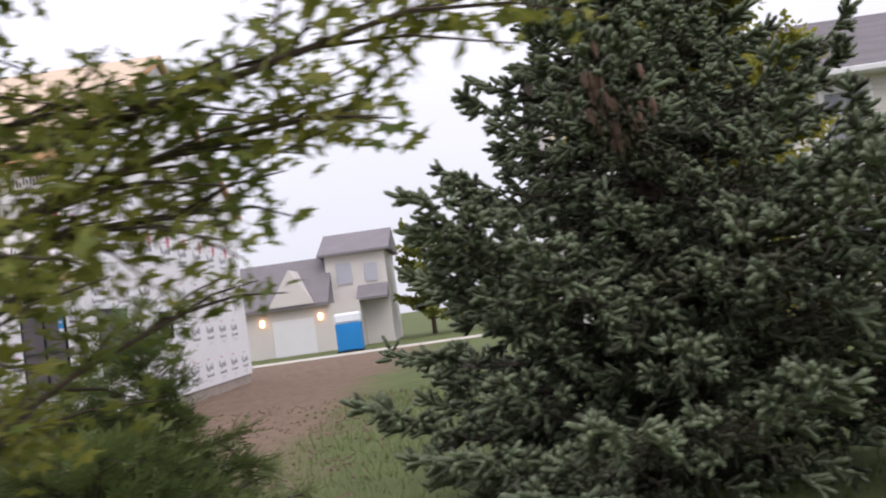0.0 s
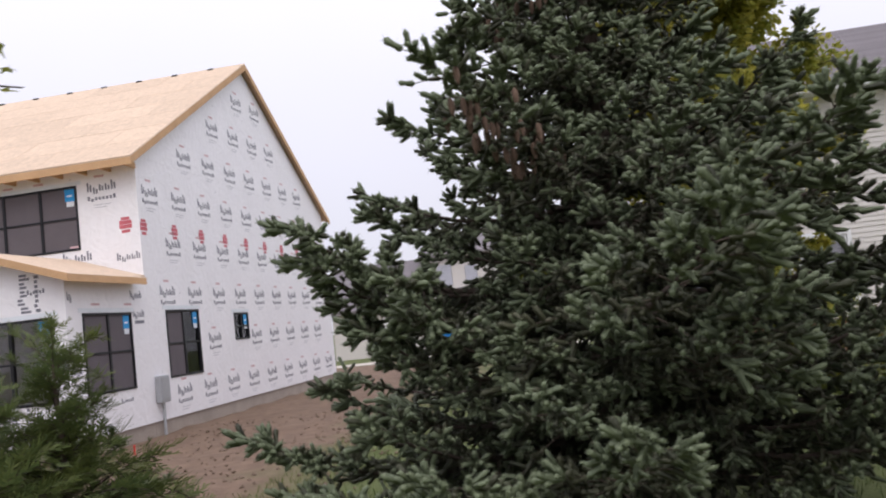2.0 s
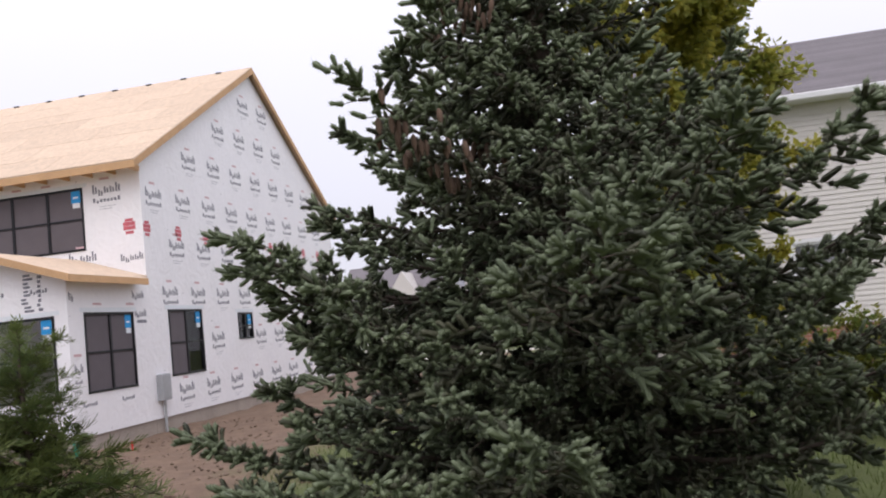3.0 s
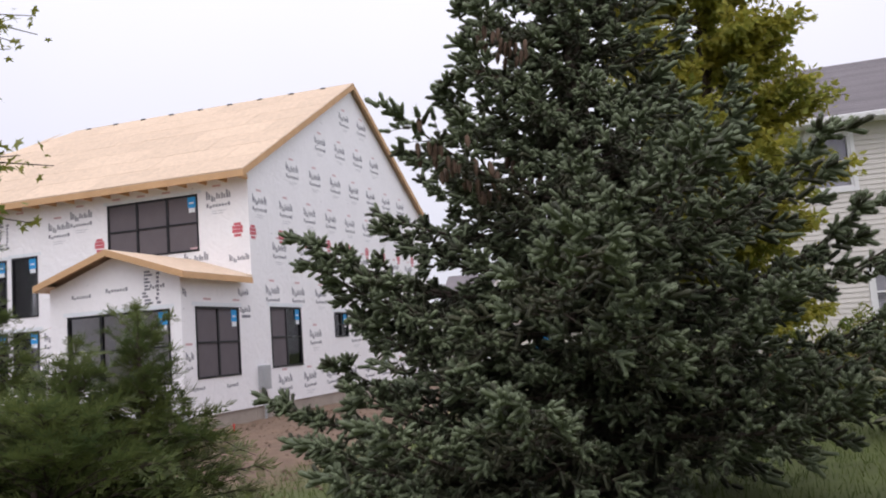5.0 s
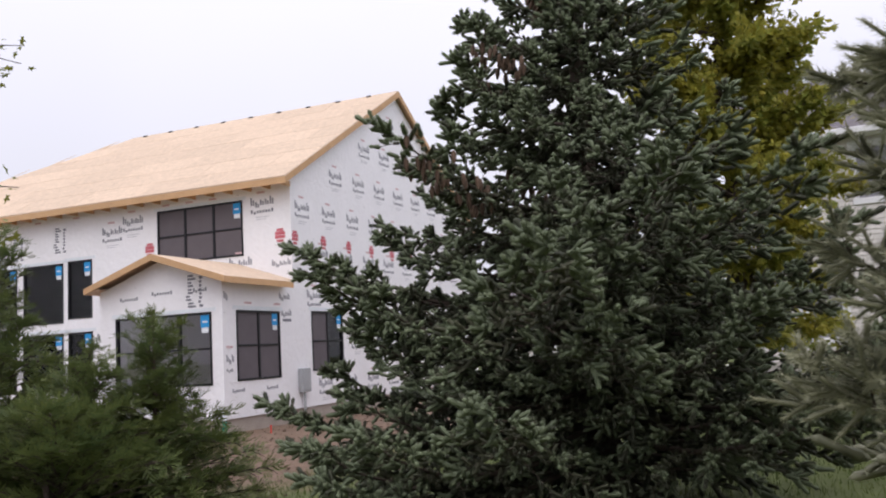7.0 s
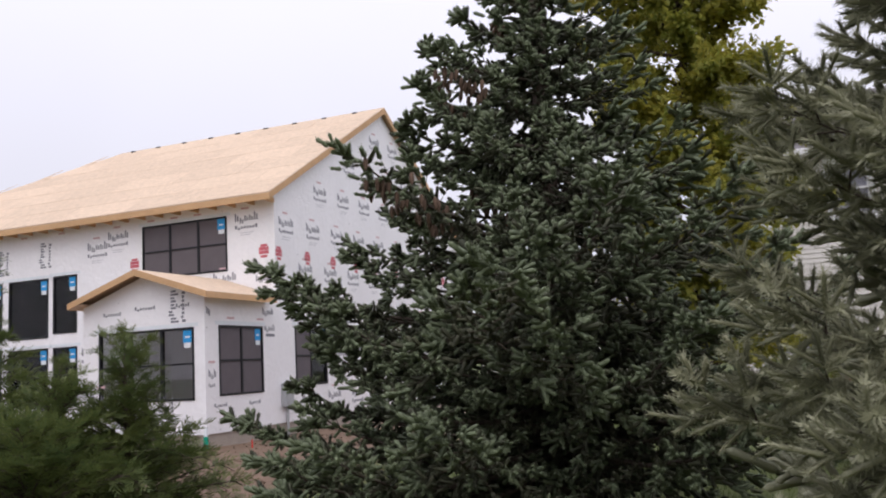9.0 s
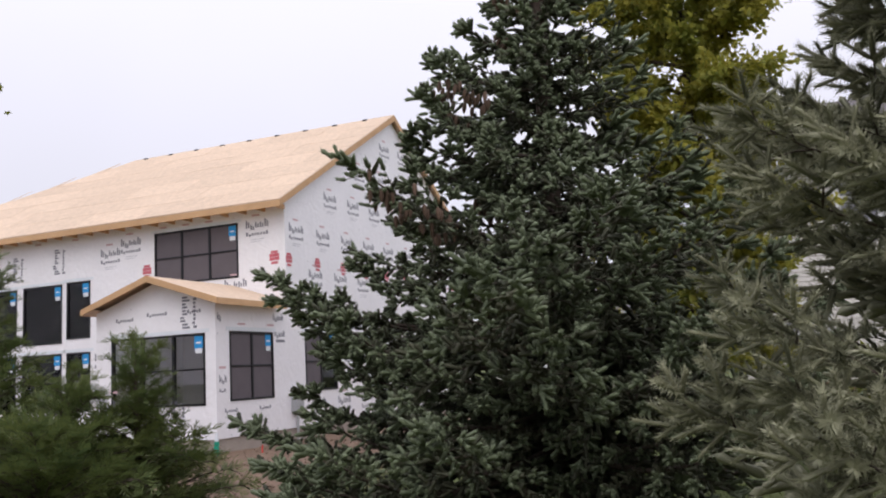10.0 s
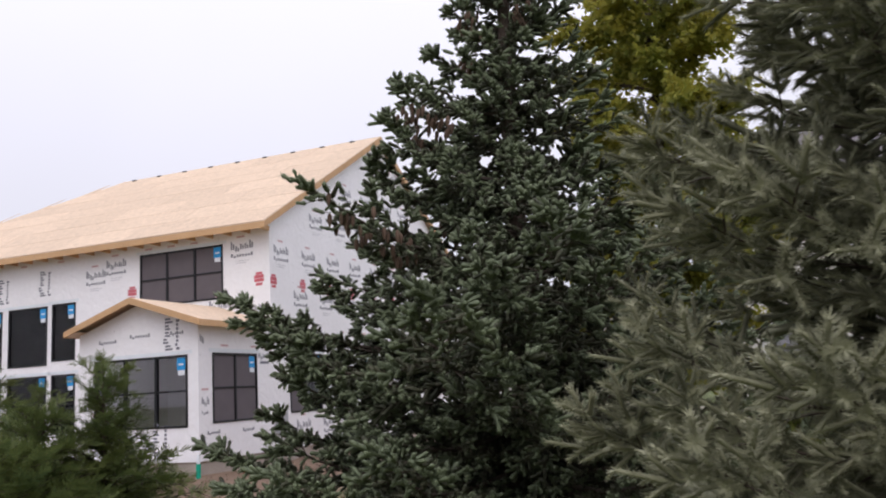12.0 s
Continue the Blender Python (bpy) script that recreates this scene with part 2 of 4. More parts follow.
def tube_data(points, radii, sides=6):
    """Verts and quads of a tapered tube along points."""
    pts = [Vector(p) for p in points]
    verts, faces = [], []
    for i, p in enumerate(pts):
        d = (pts[min(i + 1, len(pts) - 1)] - pts[max(i - 1, 0)]).normalized()
        side = d.cross(Vector((0.13, 0.21, 0.97)))
        side = side.normalized() if side.length > 1e-4 else Vector((1, 0, 0))
        up = side.cross(d)
        for k in range(sides):
            a = 2 * math.pi * k / sides
            verts.append(p + (side * math.cos(a) + up * math.sin(a)) * radii[i])
    for i in range(len(pts) - 1):
        for k in range(sides):
            j = (k + 1) % sides
            faces.append((i * sides + k, i * sides + j, (i + 1) * sides + j, (i + 1) * sides + k))
    return verts, faces


def tube(points, radii, sides=6):
    bm = bmesh.new()
    v, f = tube_data(points, radii, sides)
    vs = [bm.verts.new(p) for p in v]
    for q in f:
        bm.faces.new([vs[i] for i in q])
    bm.faces.new(vs[:sides][::-1])
    bm.faces.new(vs[-sides:])
    return bm


def wall_bm(axis, at, thick, u0, u1, z0, z1, openings):
    """An upright wall with openings cut through. axis 'y': lies in the plane y = at, u along x; 'x': the reverse."""
    bm = bmesh.new()
    us = sorted({u0, u1, *(v for o in openings for v in o[:2])})
    zs = sorted({z0, z1, *(v for o in openings for v in o[2:])})
    for a, b in zip(us, us[1:]):
        for c, d in zip(zs, zs[1:]):
            if any(o[0] <= (a + b) / 2 <= o[1] and o[2] <= (c + d) / 2 <= o[3] for o in openings):
                continue
            if axis == "y":
                add_box(bm, (a, min(at, at + thick), c), (b, max(at, at + thick), d))
            else:
                add_box(bm, (min(at, at + thick), a, c), (max(at, at + thick), b, d))
    bmesh.ops.remove_doubles(bm, verts=bm.verts, dist=1e-5)
    seen = {}
    for f in bm.faces:
        seen.setdefault(tuple(round(v, 4) for v in f.calc_center_median()), []).append(f)
    bmesh.ops.delete(bm, geom=[f for fs in seen.values() if len(fs) > 1 for f in fs], context="FACES")
    bmesh.ops.recalc_face_normals(bm, faces=bm.faces)
    return bm


# ---- ground ----
def ground_z(x, y):
    t = min(max((y + 17.0) / 9.0, 0.0), 1.0)
    t = t * t * (3 - 2 * t)
    return -0.12 - 0.30 * t


def build_ground():
    xs = np.concatenate([[-600, -300, -150, -80, -50], np.arange(-34, 34.1, 0.5), [50, 80, 150, 300, 600]])
    ys = np.concatenate([[-600, -300, -120, -60], np.arange(-30, 46.1, 0.5), [60, 90, 150, 300, 700]])
    verts = []
    for y in ys:
        for x in xs:
            z = ground_z(x, y)
            near = abs(x) < 34 and -30 < y < 46
            if near:
                rough = 0.05 if (x < 4 and -12 < y < 22) else 0.02
                z += rough * noise.noise(Vector((x * 0.9, y * 0.9, 0))) + rough * noise.noise(Vector((x * 2.3, y * 2.3, 4)))
            verts.append((x, y, z))
    w = len(xs)
    faces = [(j * w + i, j * w + i + 1, (j + 1) * w + i + 1, (j + 1) * w + i) for j in range(len(ys) - 1) for i in range(w - 1)]
    put("ground", mesh_of("ground", verts, faces, [M_GROUND], smooth=True), None, "lawn with bare brown soil round the new house", category="ground", kind="structure")


build_ground()


# ---- the new house ----
WALL, W_DEEP, LONG = 0.16, 13.95, 18.1
EAVE_Z, RIDGE_Z, RIDGE_Y, OVER = 5.93, 10.17, 6.97, 0.5
RISE = (RIDGE_Z - EAVE_Z) / (RIDGE_Y + OVER)
BASE = -0.09

house = thing("house", "unfinished two-storey house in white house wrap with bare roof", "house")

W_UP = (-4.38, -1.505, 4.02, 5.54)
LEFT_WINDOWS = [(-7.70, -6.78, 2.70, 4.41), (-9.46, -7.88, 2.60, 4.38), (-11.2, -9.72, 2.60, 4.36), (-12.9, -11.4, 2.60, 4.36),
                (-7.69, -6.77, 0.58, 2.30), (-9.46, -7.88, 0.58, 2.30), (-11.2, -9.72, 0.58, 2.30), (-12.9, -11.4, 0.58, 2.30)]
W_G1, W_G2 = (0.855, 2.584, 0.83, 2.45), (4.78, 5.79, 1.57, 2.34)
W_SIDE, W_BUMP = (-2.543, -0.705, 0.745, 2.405), (-3.09, -0.30, 0.69, 2.37)
BUMP_Y, BUMP_X = -3.06, -3.42

part("wall", wall_bm("y", 0.0, WALL, -LONG, 0.0, BASE, EAVE_Z + 0.12, [W_UP, *LEFT_WINDOWS]), M_WRAP, house, "long wall in white printed house wrap")
gable = wall_bm("x", -WALL, WALL, WALL, W_DEEP, BASE, EAVE_Z + 0.12, [W_G1, W_G2])
part("wall", gable, M_WRAP, house, "gable wall in white printed house wrap")
part("gable_wall", prism([(-WALL, 0, EAVE_Z + 0.122), (-WALL, W_DEEP, EAVE_Z + 0.122), (-WALL, RIDGE_Y, RIDGE_Z - 0.19)], (WALL, 0, 0)), M_WRAP, house)
part("wall", box((-LONG, W_DEEP - WALL, BASE), (-WALL, W_DEEP, EAVE_Z + 0.12)), M_WRAP, house)
part("wall", box((-LONG - WALL, 0, BASE), (-LONG, W_DEEP, EAVE_Z + 0.12)), M_WRAP, house)
part("wall", wall_bm("y", BUMP_Y, WALL, BUMP_X, 0.0, BASE, 3.08, [W_BUMP]), M_WRAP, house, "sunroom front wall in white house wrap")
part("wall", wall_bm("x", -WALL, WALL, BUMP_Y + WALL, 0.0, BASE, 3.08, [W_SIDE]), M_WRAP, house)
part("wall", box((BUMP_X - WALL, BUMP_Y, BASE), (BUMP_X, 0, 3.08)), M_WRAP, house)
part("gable_wall", prism([(BUMP_X, BUMP_Y, 3.082), (-0.002, BUMP_Y, 3.082), (BUMP_X / 2, BUMP_Y, 3.68)], (0, WALL, 0)), M_WRAP, house)
part("foundation", box((-LONG - 0.1, 0.05, -0.9), (-0.04, W_DEEP - 0.05, BASE - 0.003)), M_CONCRETE, house, "bare poured concrete foundation")
part("foundation", box((BUMP_X - 0.1, BUMP_Y + 0.04, -0.9), (-0.042, 0.046, BASE - 0.003)), M_CONCRETE, house, "bare poured concrete foundation")
# added floors, ceiling and partitions close the rooms; their dark colour paints indoor shade
part("floor", box((-LONG, 0.2, 0.02), (-0.2, W_DEEP - 0.2, 0.12)), M_ROOM_SHADE, house)
part("upper_floor", box((-6.2, 0.2, 2.75), (-0.2, W_DEEP - 0.2, 3.05)), M_ROOM_SHADE, house)
part("ceiling", box((-LONG, 0.2, EAVE_Z - 0.2), (-0.2, W_DEEP - 0.2, EAVE_Z - 0.1)), M_ROOM_SHADE, house)
part("partition", box((-LONG, 5.2, 0.12), (-0.2, 5.3, EAVE_Z - 0.22)), M_ROOM_SHADE, house)
part("partition", box((-6.3, 0.2, 0.12), (-6.2, 5.2, EAVE_Z - 0.22)), M_ROOM_SHADE, house)
part("floor", box((BUMP_X, BUMP_Y + 0.2, 0.02), (-0.2, 0.0, 0.12)), M_ROOM_SHADE, house)
for sx in (-2.9, -2.3, -1.4, -0.8):
    part("stud", box((sx, 1.8, 0.13), (sx + 0.04, 1.9, 2.74)), M_STUD, house)

# roof of the new house: sheathing sheets on a deck, with fascia boards
deck = bmesh.new()
HIP_X = -11.4
HIP_END = HIP_X - (RIDGE_Y + OVER)
corners = {"a": (0.19, -OVER, EAVE_Z), "b": (0.19, RIDGE_Y, RIDGE_Z), "c": (HIP_X, RIDGE_Y, RIDGE_Z), "d": (HIP_END, -OVER, EAVE_Z),
           "e": (0.19, 2 * RIDGE_Y + OVER, EAVE_Z), "f": (HIP_END, 2 * RIDGE_Y + OVER, EAVE_Z)}
top = {k: deck.verts.new((v[0], v[1], v[2] - 0.014)) for k, v in corners.items()}
for loop in ("adcb", "bcfe", "cdf"):
    deck.faces.new([top[k] for k in loop])
made = bmesh.ops.extrude_face_region(deck, geom=list(deck.faces))
bmesh.ops.translate(deck, vec=(0, 0, -0.04), verts=[g for g in made["geom"] if isinstance(g, bmesh.types.BMVert)])
bmesh.ops.recalc_face_normals(deck, faces=deck.faces)
roof = part("roof", deck, M_OSB, house, "bare tan strand board roof sheathing")

slope = math.atan(RISE)
LEN = (RIDGE_Y + OVER) / math.cos(slope)


def roof_sheets(x_right, x_left, y0, z0, slope_len, ang, flip, parent, hip=0.0):
    """Strand board sheets laid in staggered courses up a slope; hip: how far the left end steps in per metre of slope."""
    course, sheet, gap = 1.22, 2.44, 0.012
    rows = int(math.ceil(slope_len / course))
    made = {}
    for r in range(rows):
        v0, v1 = r * course, min((r + 1) * course, slope_len)
        left0, left1 = x_left + hip * v0, x_left + hip * v1
        x = x_right
        first = True
        while x > left0 + 0.02:
            w = sheet if not first or r % 2 == 0 else sheet / 2
            first = False
            nx = max(x - w, left0)
            pts = [(x, v0), (x, v1), (max(nx, min(left1, x)), v1), (nx, v0)]
            key = tuple((round(p[0] - x, 3), round(p[1] - v0, 3)) for p in pts)
            if key not in made:
                bm = bmesh.new()
                q = [(p[0] - x, p[1] - v0) for p in pts]
                q = [p for i, p in enumerate(q) if (Vector(p) - Vector(q[i - 1])).length > 1e-4]
                cx, cy = sum(p[0] for p in q) / len(q), sum(p[1] for p in q) / len(q)
                lo = [bm.verts.new((cx + (p[0] - cx) * (1 - gap / 2), cy + (p[1] - cy) * (1 - gap), 0)) for p in q]
                hi = [bm.verts.new((v.co.x, v.co.y, 0.012)) for v in lo]
                bm.faces.new(hi)
                for i in range(len(q)):
                    bm.faces.new((lo[i - 1], lo[i], hi[i], hi[i - 1]))
                bmesh.ops.recalc_face_normals(bm, faces=bm.faces)
                me = bpy.data.meshes.new("roof_sheet")
                bm.to_mesh(me)
                bm.free()
                me.materials.append(M_OSB)
                made[key] = me
            a = ang if not flip else -ang
            base = Matrix.Translation((0, y0, z0)) @ Matrix.Rotation(a, 4, "X")
            put("roof_sheet", made[key], parent, m=base @ Matrix.Translation((x, v0, 0.0 + 0.003 * random.random())))
            x = nx


roof_sheets(0.19, HIP_END + 0.06, -OVER, EAVE_Z - 0.008, LEN, slope, False, roof, math.cos(slope))
for k in range(9):
    x = -0.9 - 1.22 * k
    part("ridge_vent", box((x - 0.09, RIDGE_Y - 0.17, RIDGE_Z - 0.16 * RISE - 0.02), (x + 0.09, RIDGE_Y - 0.07, RIDGE_Z - 0.07 * RISE + 0.006), 0.006), M_BLACK, roof, "dark slot at the ridge")
# fascia: boards end to end along the eave, and the two rakes
x = 0.188
while x > HIP_END + 0.1:
    nx = max(x - 3.66, HIP_END)
    part("fascia_board", box((nx + 0.004, -OVER - 0.002, EAVE_Z - 0.19), (x, -OVER + 0.036, EAVE_Z - 0.022)), M_LUMBER, roof, "raw orange-brown lumber")
    x = nx
for s in (1, -1):
    y_low = RIDGE_Y - s * (RIDGE_Y + OVER)
    rake = prism([(0.15, y_low, EAVE_Z - 0.2), (0.15, y_low, EAVE_Z - 0.02), (0.15, RIDGE_Y, RIDGE_Z - 0.02), (0.15, RIDGE_Y, RIDGE_Z - 0.22)], (0.042, 0, 0))
    part("rake_board", rake, M_LUMBER, roof, "raw orange-brown lumber")
    soffit = prism([(0.006, y_low, EAVE_Z - 0.10), (0.006, y_low, EAVE_Z - 0.06), (0.006, RIDGE_Y, RIDGE_Z - 0.06), (0.006, RIDGE_Y, RIDGE_Z - 0.10)], (0.14, 0, 0))
    part("soffit_board", soffit, M_OSB, roof)
for k in range(31):
    x = 0.02 - 0.61 * k
    if x > HIP_END + 0.3:
        part("rafter_tail", box((x - 0.04, -OVER + 0.04, EAVE_Z - 0.19), (x, -0.003, EAVE_Z - 0.06)), M_LUMBER, roof)

# sunroom roof
B_EAVE, B_PEAK, B_MID, B_HALF, B_FRONT = 3.14, 3.81, -1.70, 2.03, -3.40
b_rise = (B_PEAK - B_EAVE) / B_HALF
b_len, b_ang = B_HALF / math.cos(math.atan(b_rise)), math.atan(b_rise)
for s in (1, -1):
    tip = B_MID + s * B_HALF
    stop = -0.5 if s > 0 else -0.004
    plan = [(B_MID, B_FRONT), (tip, B_FRONT), (tip, stop)] + ([(0.02, stop), (0.02, -0.004)] if s > 0 else []) + [(B_MID, -0.004)]
    part("sunroom_roof", prism([(px, py, B_PEAK - abs(px - B_MID) * b_rise) for px, py in plan], (0, 0, -0.03)), M_OSB, house, "bare tan strand board roof")
    front = prism([(tip, B_FRONT - 0.038, B_EAVE - 0.15), (tip, B_FRONT - 0.038, B_EAVE - 0.004), (B_MID + s * 0.001, B_FRONT - 0.038, B_PEAK - 0.004), (B_MID + s * 0.001, B_FRONT - 0.038, B_PEAK - 0.155)], (0, 0.036, 0))
    part("rake_board", front, M_LUMBER, house, "raw orange-brown lumber")
    lo_x, hi_x = sorted((tip - s * 0.036, tip + s * 0.002))
    part("fascia_board", box((lo_x, B_FRONT, B_EAVE - 0.15), (hi_x, -0.009 if s < 0 else -0.502, B_EAVE - 0.012)), M_LUMBER, house, "raw orange-brown lumber")
    part("soffit_board", prism([(tip - s * 0.04, B_FRONT + 0.002, B_EAVE - 0.13), (tip - s * 0.04, B_FRONT + 0.002, B_EAVE - 0.11), (tip - s * 0.33, B_FRONT + 0.002, B_EAVE - 0.02), (tip - s * 0.33, B_FRONT + 0.002, B_EAVE - 0.04)], (0, 3.3 if s < 0 else 2.89, 0)), M_OSB, house)


def make_window(axis, at, u0, u1, z0, z1, cols, rows, parent, screen=(), sticker=True, frame_mat=None, glass=None, label="black framed window with dark panes"):
    """A window set in its opening: outer frame, mullions, one pane each, a flange and the maker's sticker."""
    fm, gm = frame_mat or M_BLACK, glass or M_GLASS
    sgn = -1 if axis == "y" else 1

    def slab(ua, ub, za, zb, d0, d1, bevel=0.0):
        a, b = sorted((at + sgn * d0, at + sgn * d1))
        return box((ua, a, za), (ub, b, zb), bevel) if axis == "y" else box((a, ua, za), (b, ub, zb), bevel)

    fr = 0.05
    win = part("window", slab(u0, u1, z0, z0 + fr, -0.09, 0.022, 0.004), fm, parent, label)
    part("frame_bar", slab(u0, u1, z1 - fr, z1, -0.09, 0.022, 0.004), fm, win)
    part("frame_bar", slab(u0, u0 + fr, z0 + fr, z1 - fr, -0.09, 0.020, 0.004), fm, win)
    part("frame_bar", slab(u1 - fr, u1, z0 + fr, z1 - fr, -0.09, 0.020, 0.004), fm, win)
    du, dz = (u1 - u0) / cols, (z1 - z0) / rows
    for c in range(1, cols):
        part("mullion", slab(u0 + c * du - 0.035, u0 + c * du + 0.035, z0 + fr, z1 - fr, -0.08, 0.012, 0.004), fm, win)
    for r in range(1, rows):
        for c in range(cols):
            part("meeting_rail", slab(u0 + c * du + 0.036, u0 + (c + 1) * du - 0.036, z0 + r * dz - 0.022, z0 + r * dz + 0.022, -0.07, 0.006, 0.003), fm, win)
    for c in range(cols):
        pane = part("pane", slab(u0 + c * du + 0.03, u0 + (c + 1) * du - 0.03, z0 + 0.04, z1 - 0.04, -0.040, -0.034), gm, win, "dark reflecting glass")
        pane.visible_shadow = False
        if c in screen:
            part("screen", slab(u0 + c * du + 0.03, u0 + (c + 1) * du - 0.03, z0 + 0.04, z1 - 0.04, -0.024, -0.020), M_SCREEN, win, "grey insect screen")
    if sticker:
        right = u1 - fr
        su = (right - 0.27, right - 0.03) if axis == "y" else (right - 0.27, right - 0.03)
        part("sticker", slab(*su, z1 - fr - 0.30, z1 - fr - 0.01, -0.016, -0.012), M_BLUE, win, "blue paper sticker")
        part("sticker", slab(su[0] + 0.03, su[1] - 0.02, z1 - fr - 0.42, z1 - fr - 0.302, -0.016, -0.012), M_WHITE, win, "white paper sticker")
        part("sticker_mark", slab(su[0] + 0.05, su[1] - 0.05, z1 - fr - 0.19, z1 - fr - 0.15, -0.011, -0.0095), M_WHITE, win)
    return win


make_window("y", 0.0, *W_UP, 3, 2, house, screen=(0, 1, 2))
for k, w in enumerate(LEFT_WINDOWS):
    make_window("y", 0.0, *w, 1, 1 if k < 4 else 2, house)
make_window("y", BUMP_Y, *W_BUMP, 3, 2, house, screen=())
make_window("x", 0.0, *W_SIDE, 2, 2, house, screen=(0, 1))
make_window("x", 0.0, *W_G1, 2, 2, house, screen=(0,))
make_window("x", 0.0, *W_G2, 2, 2, house)


# wrap print: words as rows of plain blocks, red emblem blocks, and wrap folds round the openings
def print_block(bm, axis, at, u, z, su, sz, slot, upright=False):
    sgn = -1 if axis == "y" else 1
    if upright:
        su, sz = sz, su
    a, b = at, at + sgn * 0.0025
    lo, hi = min(a, b), max(a, b)
    if axis == "y":
        add_box(bm, (u, lo, z), (u + su, hi, z + sz), slot)
    else:
        add_box(bm, (lo, u, z), (hi, u + su, z + sz), slot)


def word(bm, axis, at, u, z, length, height, blocks, slot, upright=False):
    step = length / blocks
    for k in range(blocks):
        tall = height * (1.0 if k in (0, blocks - 1) else 0.68)
        low = -0.26 * height if k == 1 else 0.0
        for half in range(2 if blocks < 6 else 1):
            w = step * (0.30 if blocks < 6 else 0.66)
            off = k * step + half * step * 0.46
            cut = tall * (1.0 if half == 0 else 0.72)
            if upright:
                print_block(bm, axis, at, u + low, z + off, cut, w, slot)
            else:
                print_block(bm, axis, at, u + off, z + low, w, cut, slot)


def wrap_mark(bm, axis, at, u, z, upright=False, small=False):
    """One repeat of the print: a large grey word, a smaller one below, two pale lines and a small pale red mark."""
    if upright:
        word(bm, axis, at, u, z, 0.8, 0.22, 5, 0, True)
        word(bm, axis, at, u + 0.32, z, 0.75, 0.1, 8, 0, True)
        return
    word(bm, axis, at, u, z, 0.76, 0.22, 5, 0)
    word(bm, axis, at, u, z - 0.21, 0.74, 0.10, 8, 0)
    for k in range(2):
        print_block(bm, axis, at, u + 0.15, z - 0.33 - 0.06 * k, 0.44 - 0.1 * k, 0.014, 1)
    print_block(bm, axis, at, u + 0.2, z + 0.32, 0.25, 0.05, 3)


def emblem(bm, axis, at, u, z):
    """Red emblem: stacked bars in a hexagonal outline."""
    for k, (inset, hgt) in enumerate(((0.05, 0.07), (0.0, 0.09), (0.0, 0.09), (0.05, 0.07))):
        print_block(bm, axis, at, u + inset, z + k * 0.098, 0.31 - 2 * inset, hgt, 2)


M_FAINT = material("wrap_ink_faint_red", (0.62, 0.42, 0.44), 0.5, 0.15, 30, 6, 0.0)
wn2, wl2 = M_WRAP.node_tree.nodes, M_WRAP.node_tree.links
wb = wn2["Principled BSDF"]
w_plain = wb.inputs["Base Color"].links[0].from_socket
w_geo, w_vor, w_lim, w_spot = wn2.new("ShaderNodeNewGeometry"), wn2.new("ShaderNodeTexVoronoi"), wn2.new("ShaderNodeMapRange"), wn2.new("ShaderNodeMixRGB")
w_vor.inputs["Scale"].default_value = 2.6
w_lim.inputs["From Min"].default_value, w_lim.inputs["From Max"].default_value = 0.03, 0.045
w_lim.inputs["To Min"].default_value, w_lim.inputs["To Max"].default_value = 0.75, 0.0
w_spot.inputs[2].default_value = (0.12, 0.11, 0.12, 1)
wl2.new(w_geo.outputs["Position"], w_vor.inputs["Vector"])
wl2.new(w_vor.outputs["Distance"], w_lim.inputs["Value"])
wl2.new(w_lim.outputs[0], w_spot.inputs[0])
wl2.new(w_plain, w_spot.inputs[1])
wl2.new(w_spot.outputs[0], wb.inputs["Base Color"])
w_warp, w_fold, w_bp = wn2.new("ShaderNodeTexNoise"), wn2.new("ShaderNodeTexNoise"), wn2.new("ShaderNodeBump")
w_warp.inputs["Scale"].default_value, w_fold.inputs["Scale"].default_value = 0.8, 2.6
w_fold.inputs["Detail"].default_value, w_fold.inputs["Distortion"].default_value = 5.0, 1.8
w_bp.inputs["Strength"].default_value, w_bp.inputs["Distance"].default_value = 0.5, 0.05
wl2.new(w_geo.outputs["Position"], w_fold.inputs["Vector"])
wl2.new(w_fold.outputs["Fac"], w_bp.inputs["Height"])
wl2.new(w_bp.outputs[0], wb.inputs["Normal"])
INKS = [M_PRINT, M_PALE, M_RED, M_FAINT]


def clear_of(u, z, holes, w=0.8):
    return not any(o[0] - w < u < o[1] + 0.05 and o[2] - 0.22 < z < o[3] + 0.32 for o in holes)


pr = bmesh.new()
for r in range(9):
    z = 0.42 + 1.19 * r - (0.0 if r < 4 else 0.0)
    for k in range(10):
        u = 0.33 + 1.45 * k + (0.49 * r) % 1.45 - 0.62
        if 0.02 < u < W_DEEP - 0.7 and z + 0.35 < EAVE_Z - 0.1 + (min(u, W_DEEP - u - 0.7) + 0.1) * RISE and clear_of(u, z, [W_G1, W_G2]):
            wrap_mark(pr, "x", 0.0, u, z + 0.0)
for k in range(9):
    emblem(pr, "x", 0.0, 0.02 + 1.5 * k, 4.2)
tagged(part("wrap_print", pr, INKS, house, "grey and red print blocks on the wrap"), kind="stuff")
pr = bmesh.new()
for u, z in ((-2.75, 0.50), (-1.35, 0.49), (-0.62, 2.30), (-0.68, 3.62 - 0.9)):
    word(pr, "x", 0.0, u, z, 0.5, 0.085 if z < 1 else 0.17, 7 if z < 1 else 5, 0)
print_block(pr, "x", 0.0, -0.55, 2.15, 0.4, 0.07, 0)
word(pr, "x", 0.0, -2.95, 1.2, 0.3, 0.17, 3, 0)
word(pr, "x", 0.0, -2.95, 0.98, 0.25, 0.08, 4, 0)
print_block(pr, "x", 0.0, -2.95, 1.52, 0.25, 0.05, 3)
print_block(pr, "x", 0.0, -2.2, 2.56, 0.3, 0.045, 3)
